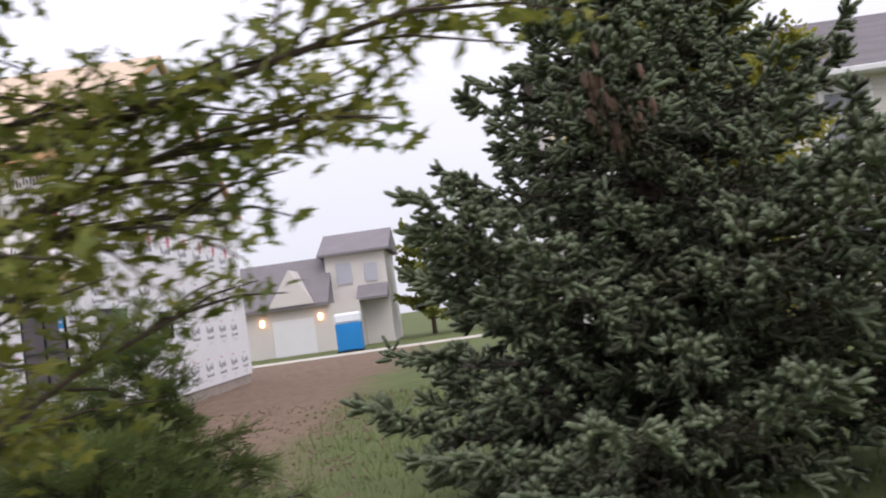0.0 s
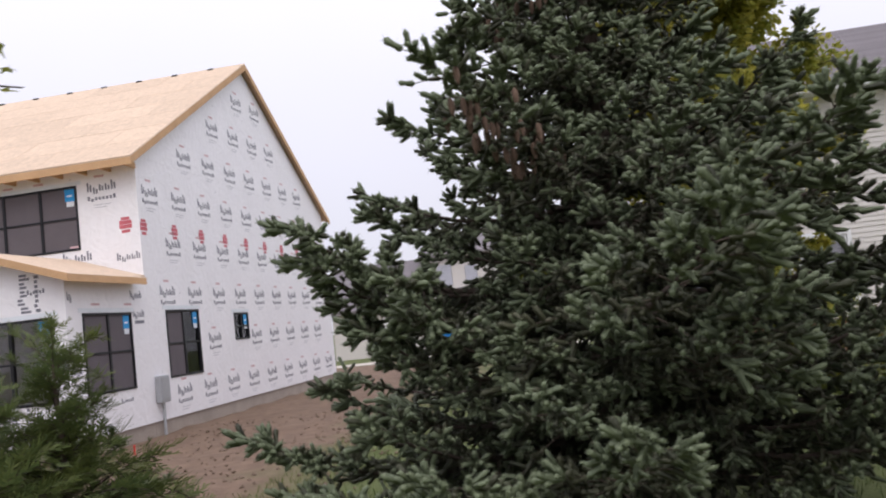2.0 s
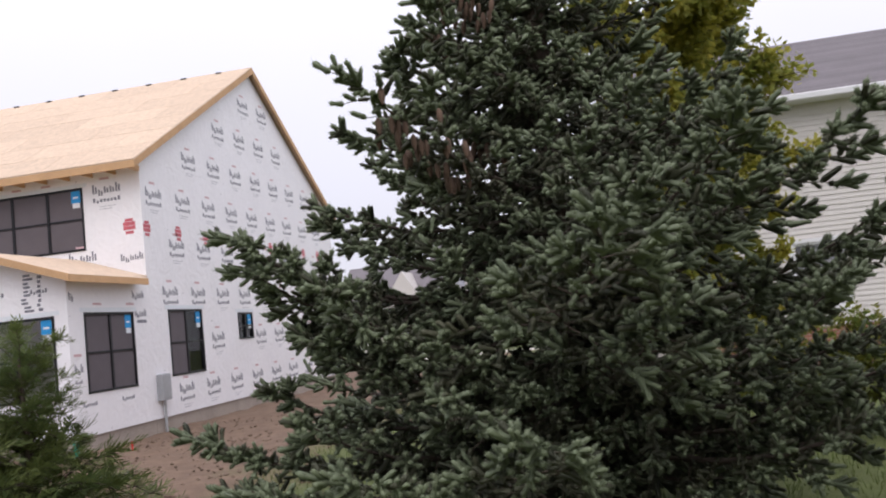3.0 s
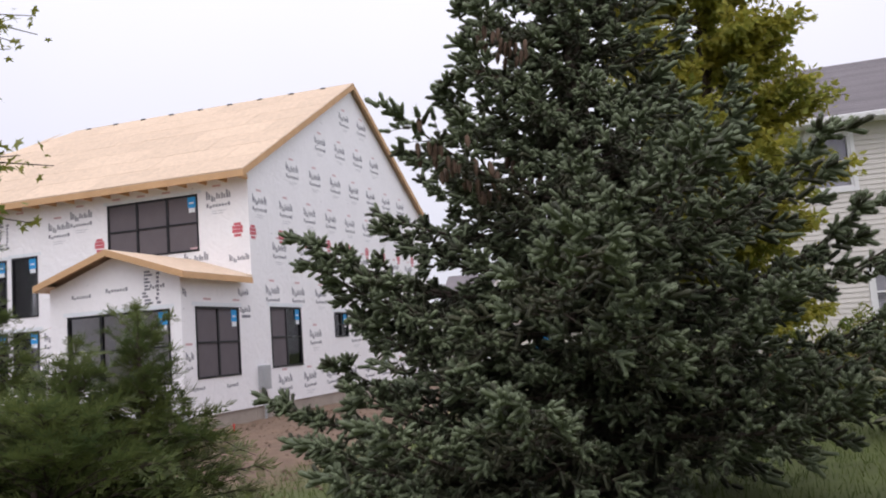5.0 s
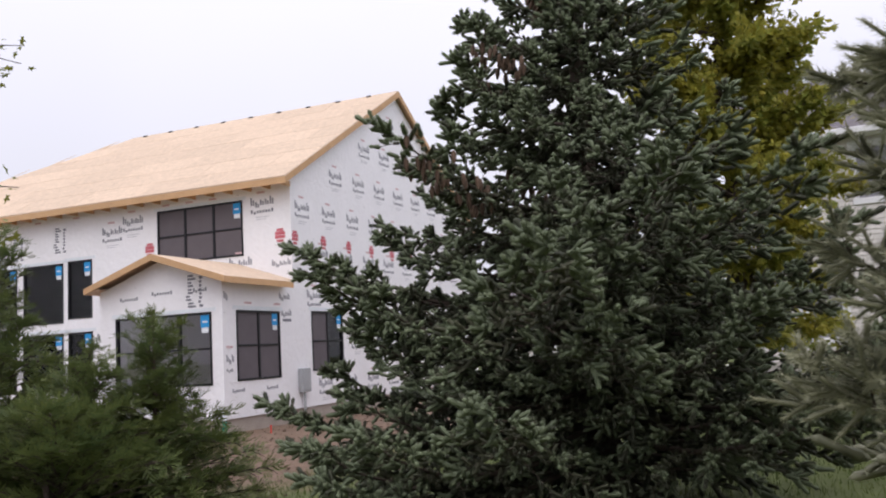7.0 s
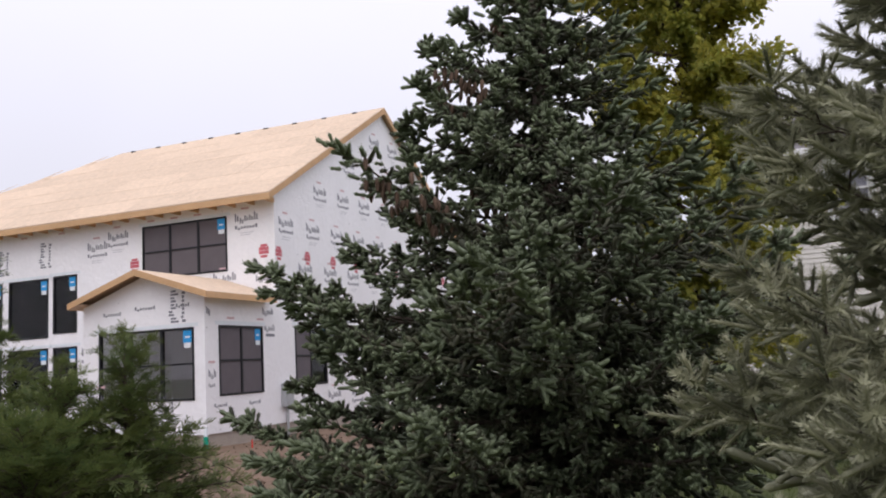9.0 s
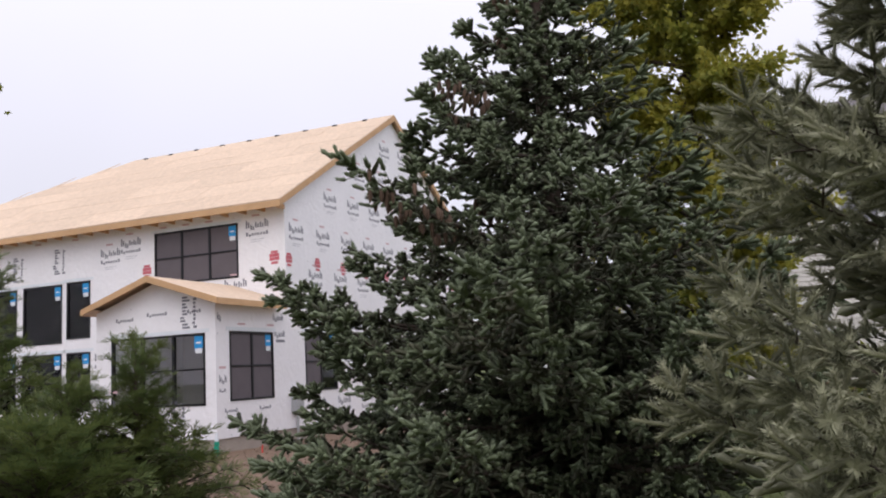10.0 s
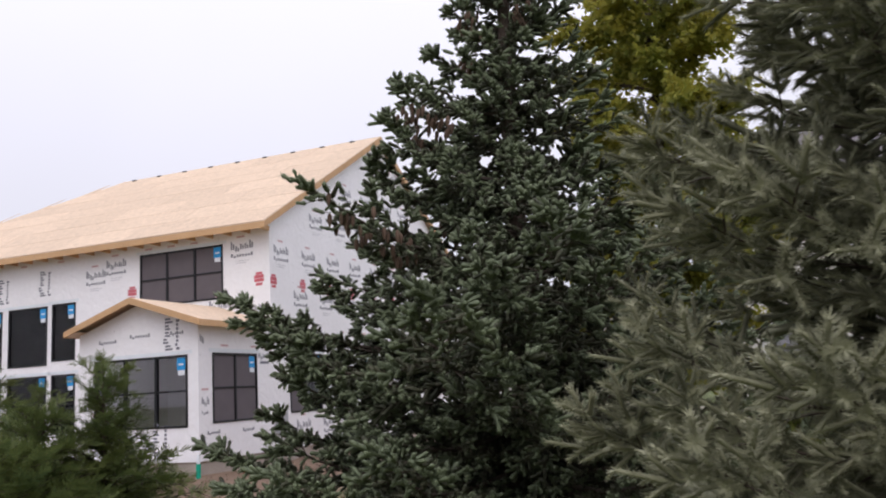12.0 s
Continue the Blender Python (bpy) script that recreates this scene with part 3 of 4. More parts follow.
print_block(pr, "x", 0.0, -0.95, 2.56, 0.3, 0.045, 3)
word(pr, "x", 0.0, -3.0, 2.66, 0.16, 0.17, 2, 0)
word(pr, "y", BUMP_Y, -2.0, 2.86, 0.62, 0.085, 8, 0)
word(pr, "y", BUMP_Y, -2.95, 2.78, 0.55, 0.085, 8, 0)
word(pr, "y", BUMP_Y, -0.8, 2.86, 0.40, 0.085, 6, 0)
wrap_mark(pr, "y", BUMP_Y, -0.95, 2.5, True)
wrap_mark(pr, "y", BUMP_Y, -1.3, 0.05, True)
wrap_mark(pr, "y", BUMP_Y, -3.36, 0.75)
tagged(part("wrap_print", pr, INKS, house, "grey print blocks on the wrap"), kind="stuff")
pr = bmesh.new()
wrap_mark(pr, "y", 0.0, -1.24, 5.34)
wrap_mark(pr, "y", 0.0, -6.38, 5.06)
wrap_mark(pr, "y", 0.0, -5.62, 5.30)
wrap_mark(pr, "y", 0.0, -1.98, 3.76)
emblem(pr, "y", 0.0, -4.82, 4.3)
emblem(pr, "y", 0.0, -0.5, 4.28)
word(pr, "y", 0.0, -0.62, 3.66, 0.6, 0.17, 5, 0)
wrap_mark(pr, "y", 0.0, -9.9, 4.6, True)
wrap_mark(pr, "y", 0.0, -8.2, 4.7, True)
wrap_mark(pr, "y", 0.0, -6.6, 2.0)
word(pr, "y", 0.0, -6.5, 0.85, 0.35, 0.17, 3, 0)
for u in (-4.2, -2.6, -3.4, -7.5, -9.0):
    print_block(pr, "y", 0.0, u, 5.66, 0.25, 0.05, 3)
tagged(part("wrap_print", pr, INKS, house, "grey and red print blocks on the wrap"), kind="stuff")

# folded tape flashing above windows
for axis, at, w in (("y", 0.0, W_UP), ("y", BUMP_Y, W_BUMP), ("x", 0.0, W_SIDE), ("x", 0.0, W_G1), ("x", 0.0, W_G2), *(("y", 0.0, w) for w in LEFT_WINDOWS)):
    sgn = -1 if axis == "y" else 1
    a, b = sorted((at + sgn * 0.0, at + sgn * 0.006))
    lo, hi = (w[0] - 0.12, w[1] + 0.12), (w[3] + 0.012, w[3] + 0.10)
    bm = box((lo[0], a, hi[0]), (lo[1], b, hi[1])) if axis == "y" else box((a, lo[0], hi[0]), (b, lo[1], hi[1]))
    part("window_flashing", bm, M_WHITE, house, "white tape flashing")

# utility box, riser pipe and site marker by the wall
meter = thing("utility_box", "grey metal electric box on the wrapped wall", "utility box", (0.0, 0.28, 0.0))
part("cabinet", box((0.004, -0.2, 0.32), (0.16, 0.2, 0.93), 0.012), M_METER, meter)
part("cabinet_door", box((0.161, -0.17, 0.38), (0.172, 0.17, 0.88), 0.004), M_METER, meter)
part("conduit", tube([(0.07, 0.0, -0.5), (0.07, 0.0, 0.32)], [0.035, 0.035], 8), M_METER, meter)
pipe = thing("drain_riser", "short green drain pipe with white cap by the foundation", "pipe", (0.16, -3.3, -0.45))
part("green_pipe", tube([(0, 0, 0), (0, 0, 0.34)], [0.055, 0.055], 10), M_GREEN_PIPE, pipe)
part("white_cap", tube([(0, 0, 0.34), (0, 0, 0.40), (0.01, 0, 0.54)], [0.045, 0.045, 0.03], 10), M_WHITE, pipe)
flag = thing("marker_stake", "small red site marker stake in soil", "stake", (1.1, -2.9, -0.45))
part("stake", box((-0.012, -0.012, 0), (0.012, 0.012, 0.22)), M_FLAG, flag)


# ---- neighbouring house with cream siding ----
nb = thing("neighbour_house", "two-storey house with cream lap siding and grey shingle roof", "house")
NX0, NX1, NY, NTOP, NRID, NDEEP = 11.3, 26.0, 2.0, 5.55, 8.05, 9.0
NB_WINS = [(12.25, 13.15, 0.95, 2.25), (14.65, 15.65, 0.90, 2.35), (13.65, 14.5, 4.05, 5.3), (17.5, 18.6, 0.9, 2.35), (17.5, 18.6, 3.9, 5.2), (11.9, 12.6, 4.05, 5.3)]
part("wall", wall_bm("y", NY + 0.03, 0.2, NX0, NX1, -0.9, NTOP, NB_WINS), M_SIDING, nb)
for lo, hi in (((NX0, NY + 0.23, -0.9), (NX0 + 0.2, NY + NDEEP, NTOP)), ((NX1 - 0.2, NY + 0.23, -0.9), (NX1, NY + NDEEP, NTOP)), ((NX0 + 0.2, NY + NDEEP - 0.2, -0.9), (NX1 - 0.2, NY + NDEEP, NTOP))):
    part("wall", box(lo, hi), M_SIDING, nb)
# added upright sheet behind the windows, coloured dark for the room's shade
part("interior", box((NX0 + 0.3, NY + 1.5, -0.5), (NX1 - 0.3, NY + 1.6, NTOP - 0.1)), M_ROOM_SHADE, nb)
n_mid = NY + NDEEP / 2
for x in (NX0, NX1 - 0.2):
    part("gable_wall", prism([(x, NY + 0.03, NTOP + 0.002), (x, NY + NDEEP, NTOP + 0.002), (x, n_mid, NRID - 0.12)], (0.2, 0, 0)), M_SIDING, nb)
nroof = None
for s in (1, -1):
    ey = n_mid - s * (NDEEP / 2 + 0.4)
    k = part("roof", prism([(NX0 - 0.3, ey, NTOP - 0.02), (NX0 - 0.3, ey, NTOP + 0.1), (NX0 - 0.3, n_mid, NRID + 0.08), (NX0 - 0.3, n_mid, NRID - 0.04)], (NX1 - NX0 + 0.6, 0, 0)), M_SHINGLE, nb, "weathered grey shingle roof")
    nroof = nroof or k
sh_len = math.hypot(NDEEP / 2 + 0.4, NRID - NTOP - 0.02)
sh_ang = math.atan2(NRID - NTOP - 0.02, NDEEP / 2 + 0.4)
tab = bpy.data.meshes.new("shingle_course")
tb = box((0, 0, 0), (NX1 - NX0 + 0.6, 0.165, 0.012))
tb.to_mesh(tab)
tb.free()
tab.materials.append(M_SHINGLE)
for k in range(int(sh_len / 0.16)):
    put("shingle_course", tab, nroof, m=Matrix.Translation((NX0 - 0.3, NY - 0.4, NTOP + 0.1)) @ Matrix.Rotation(sh_ang, 4, "X") @ Matrix.Translation((0, k * 0.16, 0.004)) @ Matrix.Rotation(radians(-3), 4, "X"))
part("gutter", box((NX0 - 0.3, NY - 0.53, NTOP - 0.06), (NX1 + 0.3, NY - 0.403, NTOP + 0.09), 0.02), M_TRIM, nb, "white eave gutter")
part("soffit", box((NX0 - 0.3, NY - 0.40, NTOP - 0.06), (NX1 + 0.3, NY + 0.02, NTOP - 0.03)), M_TRIM, nb, "white soffit")
for w in NB_WINS:
    make_window("y", NY + 0.03, *w, 1, 2, nb, sticker=False, frame_mat=M_TRIM, label="white framed window")
    part("blind", box((w[0] + 0.04, NY + 0.16, w[2] + 0.04), (w[1] - 0.04, NY + 0.17, w[3] - 0.04)), M_CURTAIN, nb, "pale window blind")
    for lo, hi in (((w[0] - 0.1, w[2] - 0.1), (w[0] - 0.004, w[3] + 0.1)), ((w[1] + 0.004, w[2] - 0.1), (w[1] + 0.1, w[3] + 0.1)), ((w[0] - 0.003, w[3] + 0.004), (w[1] + 0.003, w[3] + 0.1)), ((w[0] - 0.003, w[2] - 0.1), (w[1] + 0.003, w[2] - 0.004))):
        part("window_trim", box((lo[0], NY - 0.035, lo[1]), (hi[0], NY + 0.028, hi[1])), M_TRIM, nb)
courses = {}
z = 0.5
while z < NTOP - 0.1:
    spans = [(NX0, NX1)]
    for w in NB_WINS:
        if w[2] - 0.11 < z + 0.06 < w[3] + 0.1:
            spans = [q for a, b in spans for q in ((a, min(b, w[0] - 0.104)), (max(a, w[1] + 0.104), b)) if q[1] - q[0] > 0.05]
    for a, b in spans:
        key = round(b - a, 3)
        if key not in courses:
            courses[key] = bpy.data.meshes.new("siding_board")
            bm = prism([(0, 0.026, 0), (0, -0.004, 0), (0, 0.016, 0.115), (0, 0.026, 0.115)], (key, 0, 0))
            bm.to_mesh(courses[key])
            bm.free()
            courses[key].materials.append(M_SIDING)
        put("siding_board", courses[key], nb, m=Matrix.Translation((a, NY, z)))
    z += 0.115
part("brick_base", box((NX0, NY - 0.05, -0.9), (NX1, NY + 0.028, 0.49)), M_MORTAR, nb, "mortar bed of the brick base")
brick = bpy.data.meshes.new("brick")
bb = box((0, 0, 0), (0.2, 0.02, 0.06), 0.004)
bb.to_mesh(brick)
bb.free()
brick.materials.append(M_BRICK)
for r in range(12):
    for k in range(24):
        put("brick", brick, nb, m=Matrix.Translation((12.2 + k * 0.212 + (r % 2) * 0.1, NY - 0.064, -0.38 + r * 0.0715)))


# ---- far house across the street, pavement and portable toilet ----
far = thing("far_house", "pale house with grey roof and lit garage lamps across the street", "house", (-0.75, 0, 0.1))
part("wall", box((-6.0, 36.0, -0.7), (2.4, 43.0, 2.45)), M_SIDING, far)
part("upper_wall", box((0.2, 38.0, 2.46), (4.2, 45.0, 5.6)), M_SIDING, far)
part("wall", box((2.41, 38.0, -0.7), (4.2, 45.0, 2.45)), M_SIDING, far)
part("roof", prism([(-6.4, 35.5, 2.40), (-6.4, 35.5, 2.6), (-6.4, 39.5, 5.7), (-6.4, 43.5, 2.6), (-6.4, 43.5, 2.40)], (6.9, 0, 0)), M_SHINGLE, far, "grey shingle roof")
part("roof", prism([(-0.2, 37.5, 5.55), (-0.2, 37.5, 5.7), (-0.2, 41.5, 7.3), (-0.2, 45.4, 5.7), (-0.2, 45.4, 5.55)], (4.8, 0, 0)), M_SHINGLE, far, "grey shingle roof")
part("porch_roof", prism([(2.2, 36.4, 2.4), (2.2, 36.4, 2.55), (2.2, 38.0, 3.4), (2.2, 38.0, 2.4)], (2.0, 0, 0)), M_SHINGLE, far)
part("dormer", prism([(-3.3, 35.4, 2.62), (-0.4, 35.4, 2.62), (-1.75, 35.4, 4.9)], (0, 3.4, 0)), M_SIDING, far, "cream front dormer")
part("garage_door", box((-3.3, 35.93, -0.6), (-0.6, 35.99, 1.75), 0.01), M_TRIM, far, "white garage door")
part("window", box((0.9, 37.9, 3.6), (1.9, 37.99, 5.0), 0.01), M_CURTAIN, far)
part("window", box((2.8, 37.9, 3.6), (3.6, 37.99, 4.8), 0.01), M_CURTAIN, far)
for x in (-3.9, -0.15):
    lamp = part("wall_lamp", tube([(x, 35.85, 1.5), (x, 35.85, 1.58), (x, 35.85, 1.85), (x, 35.85, 1.95)], [0.05, 0.14, 0.16, 0.05], 8), M_LAMP, far, "lit orange wall lamp")
put("pavement", mesh_of("pavement", [(-40, 25.5, -0.40), (40, 25.5, -0.40), (40, 28.2, -0.40), (-40, 28.2, -0.40), (-40, 25.5, -0.52), (40, 25.5, -0.52), (40, 28.2, -0.52), (-40, 28.2, -0.52)],
    [(0, 1, 2, 3), (0, 4, 5, 1), (1, 5, 6, 2), (2, 6, 7, 3), (3, 7, 4, 0)], [M_PAVING]), None, "pale concrete pavement strip across the lawn", category="pavement", kind="structure")
wc = thing("portable_toilet", "blue portable toilet with white roof on the grass", "toilet", (1.62, 30.0, -0.42))
part("cabin", box((-0.7, -0.55, 0.08), (0.7, 0.55, 1.6), 0.03), M_TOILET, wc)
part("door", box((-0.4, -0.575, 0.14), (0.4, -0.552, 1.5), 0.006), M_TOILET, wc)
part("skid", box((-0.74, -0.58, 0.0), (0.74, 0.58, 0.078), 0.01), M_BLACK, wc)
part("roof", box((-0.73, -0.58, 1.602), (0.73, 0.58, 2.2), 0.12), M_WHITE, wc, "white translucent roof")


# ---- conifers ----
def frames_for(dirs, rolls):
    """Rotation matrices whose x axis follows dirs."""
    d = dirs / np.linalg.norm(dirs, axis=1, keepdims=True)
    ref = np.where(np.abs(d[:, 2:3]) > 0.95, np.array([[1.0, 0, 0]]), np.array([[0, 0, 1.0]]))
    s = np.cross(ref, d)
    s /= np.linalg.norm(s, axis=1, keepdims=True)
    u = np.cross(d, s)
    c, n = np.cos(rolls)[:, None], np.sin(rolls)[:, None]
    return np.stack([d, s * c + u * n, u * c - s * n], axis=2)


def needle_shoot(rng, needles, length, needle, width, forward):
    """A bottle-brush shoot along x: thin triangles all round a stem."""
    t = (np.arange(needles) + rng.random(needles)) / needles
    a = np.arange(needles) * 2.399 + rng.random(needles) * 0.6
    fw = radians(forward) * (1.15 - 0.45 * t)
    ln = needle * (0.8 + 0.4 * rng.random(needles)) * np.where(t > 0.85, 0.85, 1.0)
    out = np.stack([np.cos(fw), np.sin(fw) * np.cos(a), np.sin(fw) * np.sin(a)], 1)
    side = np.cross(out, np.array([1.0, 0.01, 0.02]))
    side /= np.linalg.norm(side, axis=1, keepdims=True)
    root = np.stack([t * length, 0.2 * width * np.cos(a), 0.2 * width * np.sin(a)], 1)
    tri = np.stack([root - side * width / 2, root + side * width / 2, root + out * ln[:, None]], 1)
    return tri.reshape(-1, 3)


def soup_shoot(tri):
    """Loose triangles as verts and faces."""
    return tri, np.arange(len(tri)).reshape(-1, 3)


def finger_shoot(rng, needles, length, thick, needle, width, forward, sides=5):
    """A plump spruce shoot along x: a rounded core packed with needles, and loose needle points round it."""
    rows = ((0.0, 0.6), (0.14, 1.0), (0.88, 0.9))
    verts = [(x * length, r * thick * math.cos(k * 2 * math.pi / sides + i), r * thick * math.sin(k * 2 * math.pi / sides + i)) for i, (x, r) in enumerate(rows) for k in range(sides)]
    verts.append((length * 1.03, 0, 0))
    tri = []
    for i in range(2):
        for k in range(sides):
            a, b, c, d = i * sides + k, i * sides + (k + 1) % sides, (i + 1) * sides + (k + 1) % sides, (i + 1) * sides + k
            tri += [(a, b, c), (a, c, d)]
    tri += [(2 * sides + k, 2 * sides + (k + 1) % sides, 3 * sides) for k in range(sides)]
    fuzz, ff = soup_shoot(needle_shoot(rng, needles, length, needle, width, forward))
    return np.concatenate([np.array(verts), fuzz]), np.concatenate([np.array(tri), ff + len(verts)])


def cedar_spray(rng, strands, length, width):
    """A flat feathery spray in the xy plane: narrow tapering strands on both sides of a stem."""
    t = (np.arange(strands) + 0.5) / strands
    sd = np.where(np.arange(strands) % 2 == 0, 1.0, -1.0)
    ang = sd * np.radians(40 - 22 * t + 10 * rng.random(strands))
    ln = length * (0.62 - 0.35 * t) * (0.8 + 0.4 * rng.random(strands))
    d = np.stack([np.cos(ang), np.sin(ang), 0.25 * (rng.random(strands) - 0.6)], 1)
    side = np.stack([-np.sin(ang), np.cos(ang), 0 * ang], 1)
    root = np.stack([t * length * 0.8, 0 * t, -0.02 * t], 1)
    a, b = root - side * width / 2, root + side * width / 2
    mid = root + d * ln[:, None] * 0.55
    tri = np.stack([a, b, mid + side * width * 0.7, a, mid + side * width * 0.7, mid - side * width * 0.7, mid - side * width * 0.7, mid + side * width * 0.7, root + d * ln[:, None]], 1)
    return tri.reshape(-1, 3)


def conifer_branch(name, seed, length, shoots, mats, twig_gap, shoot_gap, spread, sag, tip_rise, twig_share=0.36, bare=0.22, hang=0.25, cones=0, volume=1.0, lift=(-0.6, 0.3), inner=1.0, stem=0.017, cone_deg=(30, 60), cluster=0.0, fan=0):
    """One branch along x: stem, side twigs, shoots along them. shoots: triangle soups to choose from."""
    rng = np.random.default_rng(seed)

    def stem_at(s):
        return np.array([length * s * (1 - 0.04 * s), 0.05 * length * math.sin(3.1 * s + seed), -sag * length * math.sin(math.pi * 0.5 * min(1, s * 1.2)) + tip_rise * length * s ** 3])

    verts, faces, slots = [], [], []

    def add_tube(points, radii):
        v, f = tube_data(points, radii, 4)
        base = len(verts)
        verts.extend(tuple(p) for p in v)
        faces.extend(tuple(base + i for i in q) for q in f)
        slots.extend([0] * len(f))

    ss = np.linspace(0, 1, 7)
    add_tube([stem_at(s) for s in ss], [max(0.004, stem * length ** 0.8 * (1 - 0.92 * s)) for s in ss])
    roots, dirs, sizes, fresh = [], [], [], []
    s, side = bare * 0.5, 1
    while s < 0.985:
        p = stem_at(s)
        ahead = stem_at(min(1, s + 0.03)) - p
        ahead /= np.linalg.norm(ahead)
        side = -side
        full = min(1.0, max(0.25, (s - bare * 0.4) / 0.25))
        tl = max(0.14, twig_share * length * (1.02 - s) ** 0.75 * rng.uniform(0.75, 1.15) * full)
        ang = radians(rng.uniform(*spread)) * side
        d = np.array([ahead[0] * math.cos(ang) - ahead[1] * math.sin(ang), ahead[0] * math.sin(ang) + ahead[1] * math.cos(ang), ahead[2] + rng.uniform(*lift)])
        d /= np.linalg.norm(d)
        count = max(2, int(tl / shoot_gap))
        droop = rng.uniform(0.05, 0.3)
        line = [p + d * tl * q + np.array([0, 0, -droop * tl * q * q]) for q in np.linspace(0, 1, 4)]
        add_tube(line, [0.005, 0.004, 0.003, 0.002])
        for k in range(count + 1):
            q = cluster + (1 - cluster) * (k + 0.4) / (count + 0.4)
            at = p + d * tl * q + np.array([0, 0, -droop * tl * q * q])
            if k == count:
                sd = d + np.array([0, 0, 0.05])
            else:
                az, cone = k * 2.4 + rng.uniform(-0.5, 0.5), radians(rng.uniform(*cone_deg))
                e1 = np.cross(d, np.array([0.0, 0.0, 1.0]))
                e1 /= np.linalg.norm(e1)
                e2 = np.cross(e1, d)
                sd = d * math.cos(cone) + (e1 * math.cos(az) + e2 * math.sin(az) * volume) * math.sin(cone)
                if rng.random() < hang:
                    sd = sd + np.array([0, 0, -0.7])
            roots.append(at)
            dirs.append(sd)
            sizes.append(rng.uniform(0.8, 1.2) * (1.15 if k == count else 1.0) * (inner if s < 0.45 else 1.0))
            fresh.append(k >= count - 1 and rng.random() < 0.75 and s > 0.3)
        e1 = np.cross(d, np.array([0.0, 0.0, 1.0]))
        e1 /= np.linalg.norm(e1)
        e2 = np.cross(e1, d)
        for k in range(fan):
            az = k * 2 * math.pi / fan + rng.uniform(-0.4, 0.4)
            roots.append(p + d * tl * rng.uniform(0.8, 0.97) + np.array([0, 0, -droop * tl * 0.8]))
            dirs.append(d * 0.72 + (e1 * math.cos(az) + e2 * (0.8 * math.sin(az) - 0.1)) * 0.69)
            sizes.append(rng.uniform(0.95, 1.25))
            fresh.append(rng.random() < 0.85)
        s += twig_gap / length * rng.uniform(0.7, 1.3) * (1.45 - 0.75 * s)
    for k in range(int(length * (1 - bare) / 0.05)):
        q = bare + (1 - bare) * (k + rng.random()) / (length * (1 - bare) / 0.05)
        az = k * 2.4
        roots.append(stem_at(min(q, 1)))
        dirs.append(np.array([0.75, math.cos(az) * 0.7, math.sin(az) * 0.7]))
        sizes.append(rng.uniform(0.8, 1.15))
        fresh.append(q > 0.75)
    for k in range(7):
        fresh.append(True)
        roots.append(stem_at(0.985 - 0.012 * k))
        dirs.append(np.array([1.0, 0.75 * math.sin(k * 2.4) * min(1, k), 0.2 + 0.6 * math.cos(k * 2.4) * min(1, k)]))
        sizes.append(1.2)
    roots, dirs, sizes = np.array(roots), np.array(dirs), np.array(sizes)
    rot = frames_for(dirs, rng.uniform(-0.6, 0.6, len(roots)))
    pick = rng.integers(0, len(shoots), len(roots))
    soup, tris, base = [], [], len(verts)
    for i in range(len(roots)):
        v, f = shoots[pick[i]]
        soup.append((v * sizes[i]) @ rot[i].T + roots[i])
        tris.append(f + base)
        base += len(v)
    verts = np.concatenate([np.array(verts), *soup])
    allf = faces + np.concatenate(tris).tolist()
    slots += [3 if fr and len(mats) > 3 else 1 for fr, t in zip(fresh, tris) for _ in range(len(t))]
    if cones:
        cv, cf = [], []
        for k in range(cones):
            r = stem_at(0.86 - 0.22 * (k % 3) / 2 + rng.normal(0, 0.035)) + np.array([0, rng.normal(0, 0.09), rng.uniform(-0.10, 0.02)])
            v, f = tube_data([r, r + np.array([0, 0, -0.02]), r + np.array([0.005, 0, -0.065]), r + np.array([0.01, 0, -0.11])], [0.008, 0.019, 0.021, 0.006], 6)
            b0 = len(verts) + len(cv)
            cv += [tuple(p) for p in v]
            cf += [tuple(b0 + i for i in q) for q in f]
        verts = np.concatenate([verts, np.array(cv)])
        allf += cf
        slots += [2] * len(cf)
    return mesh_of(name, verts, allf, mats, slots, smooth=True)


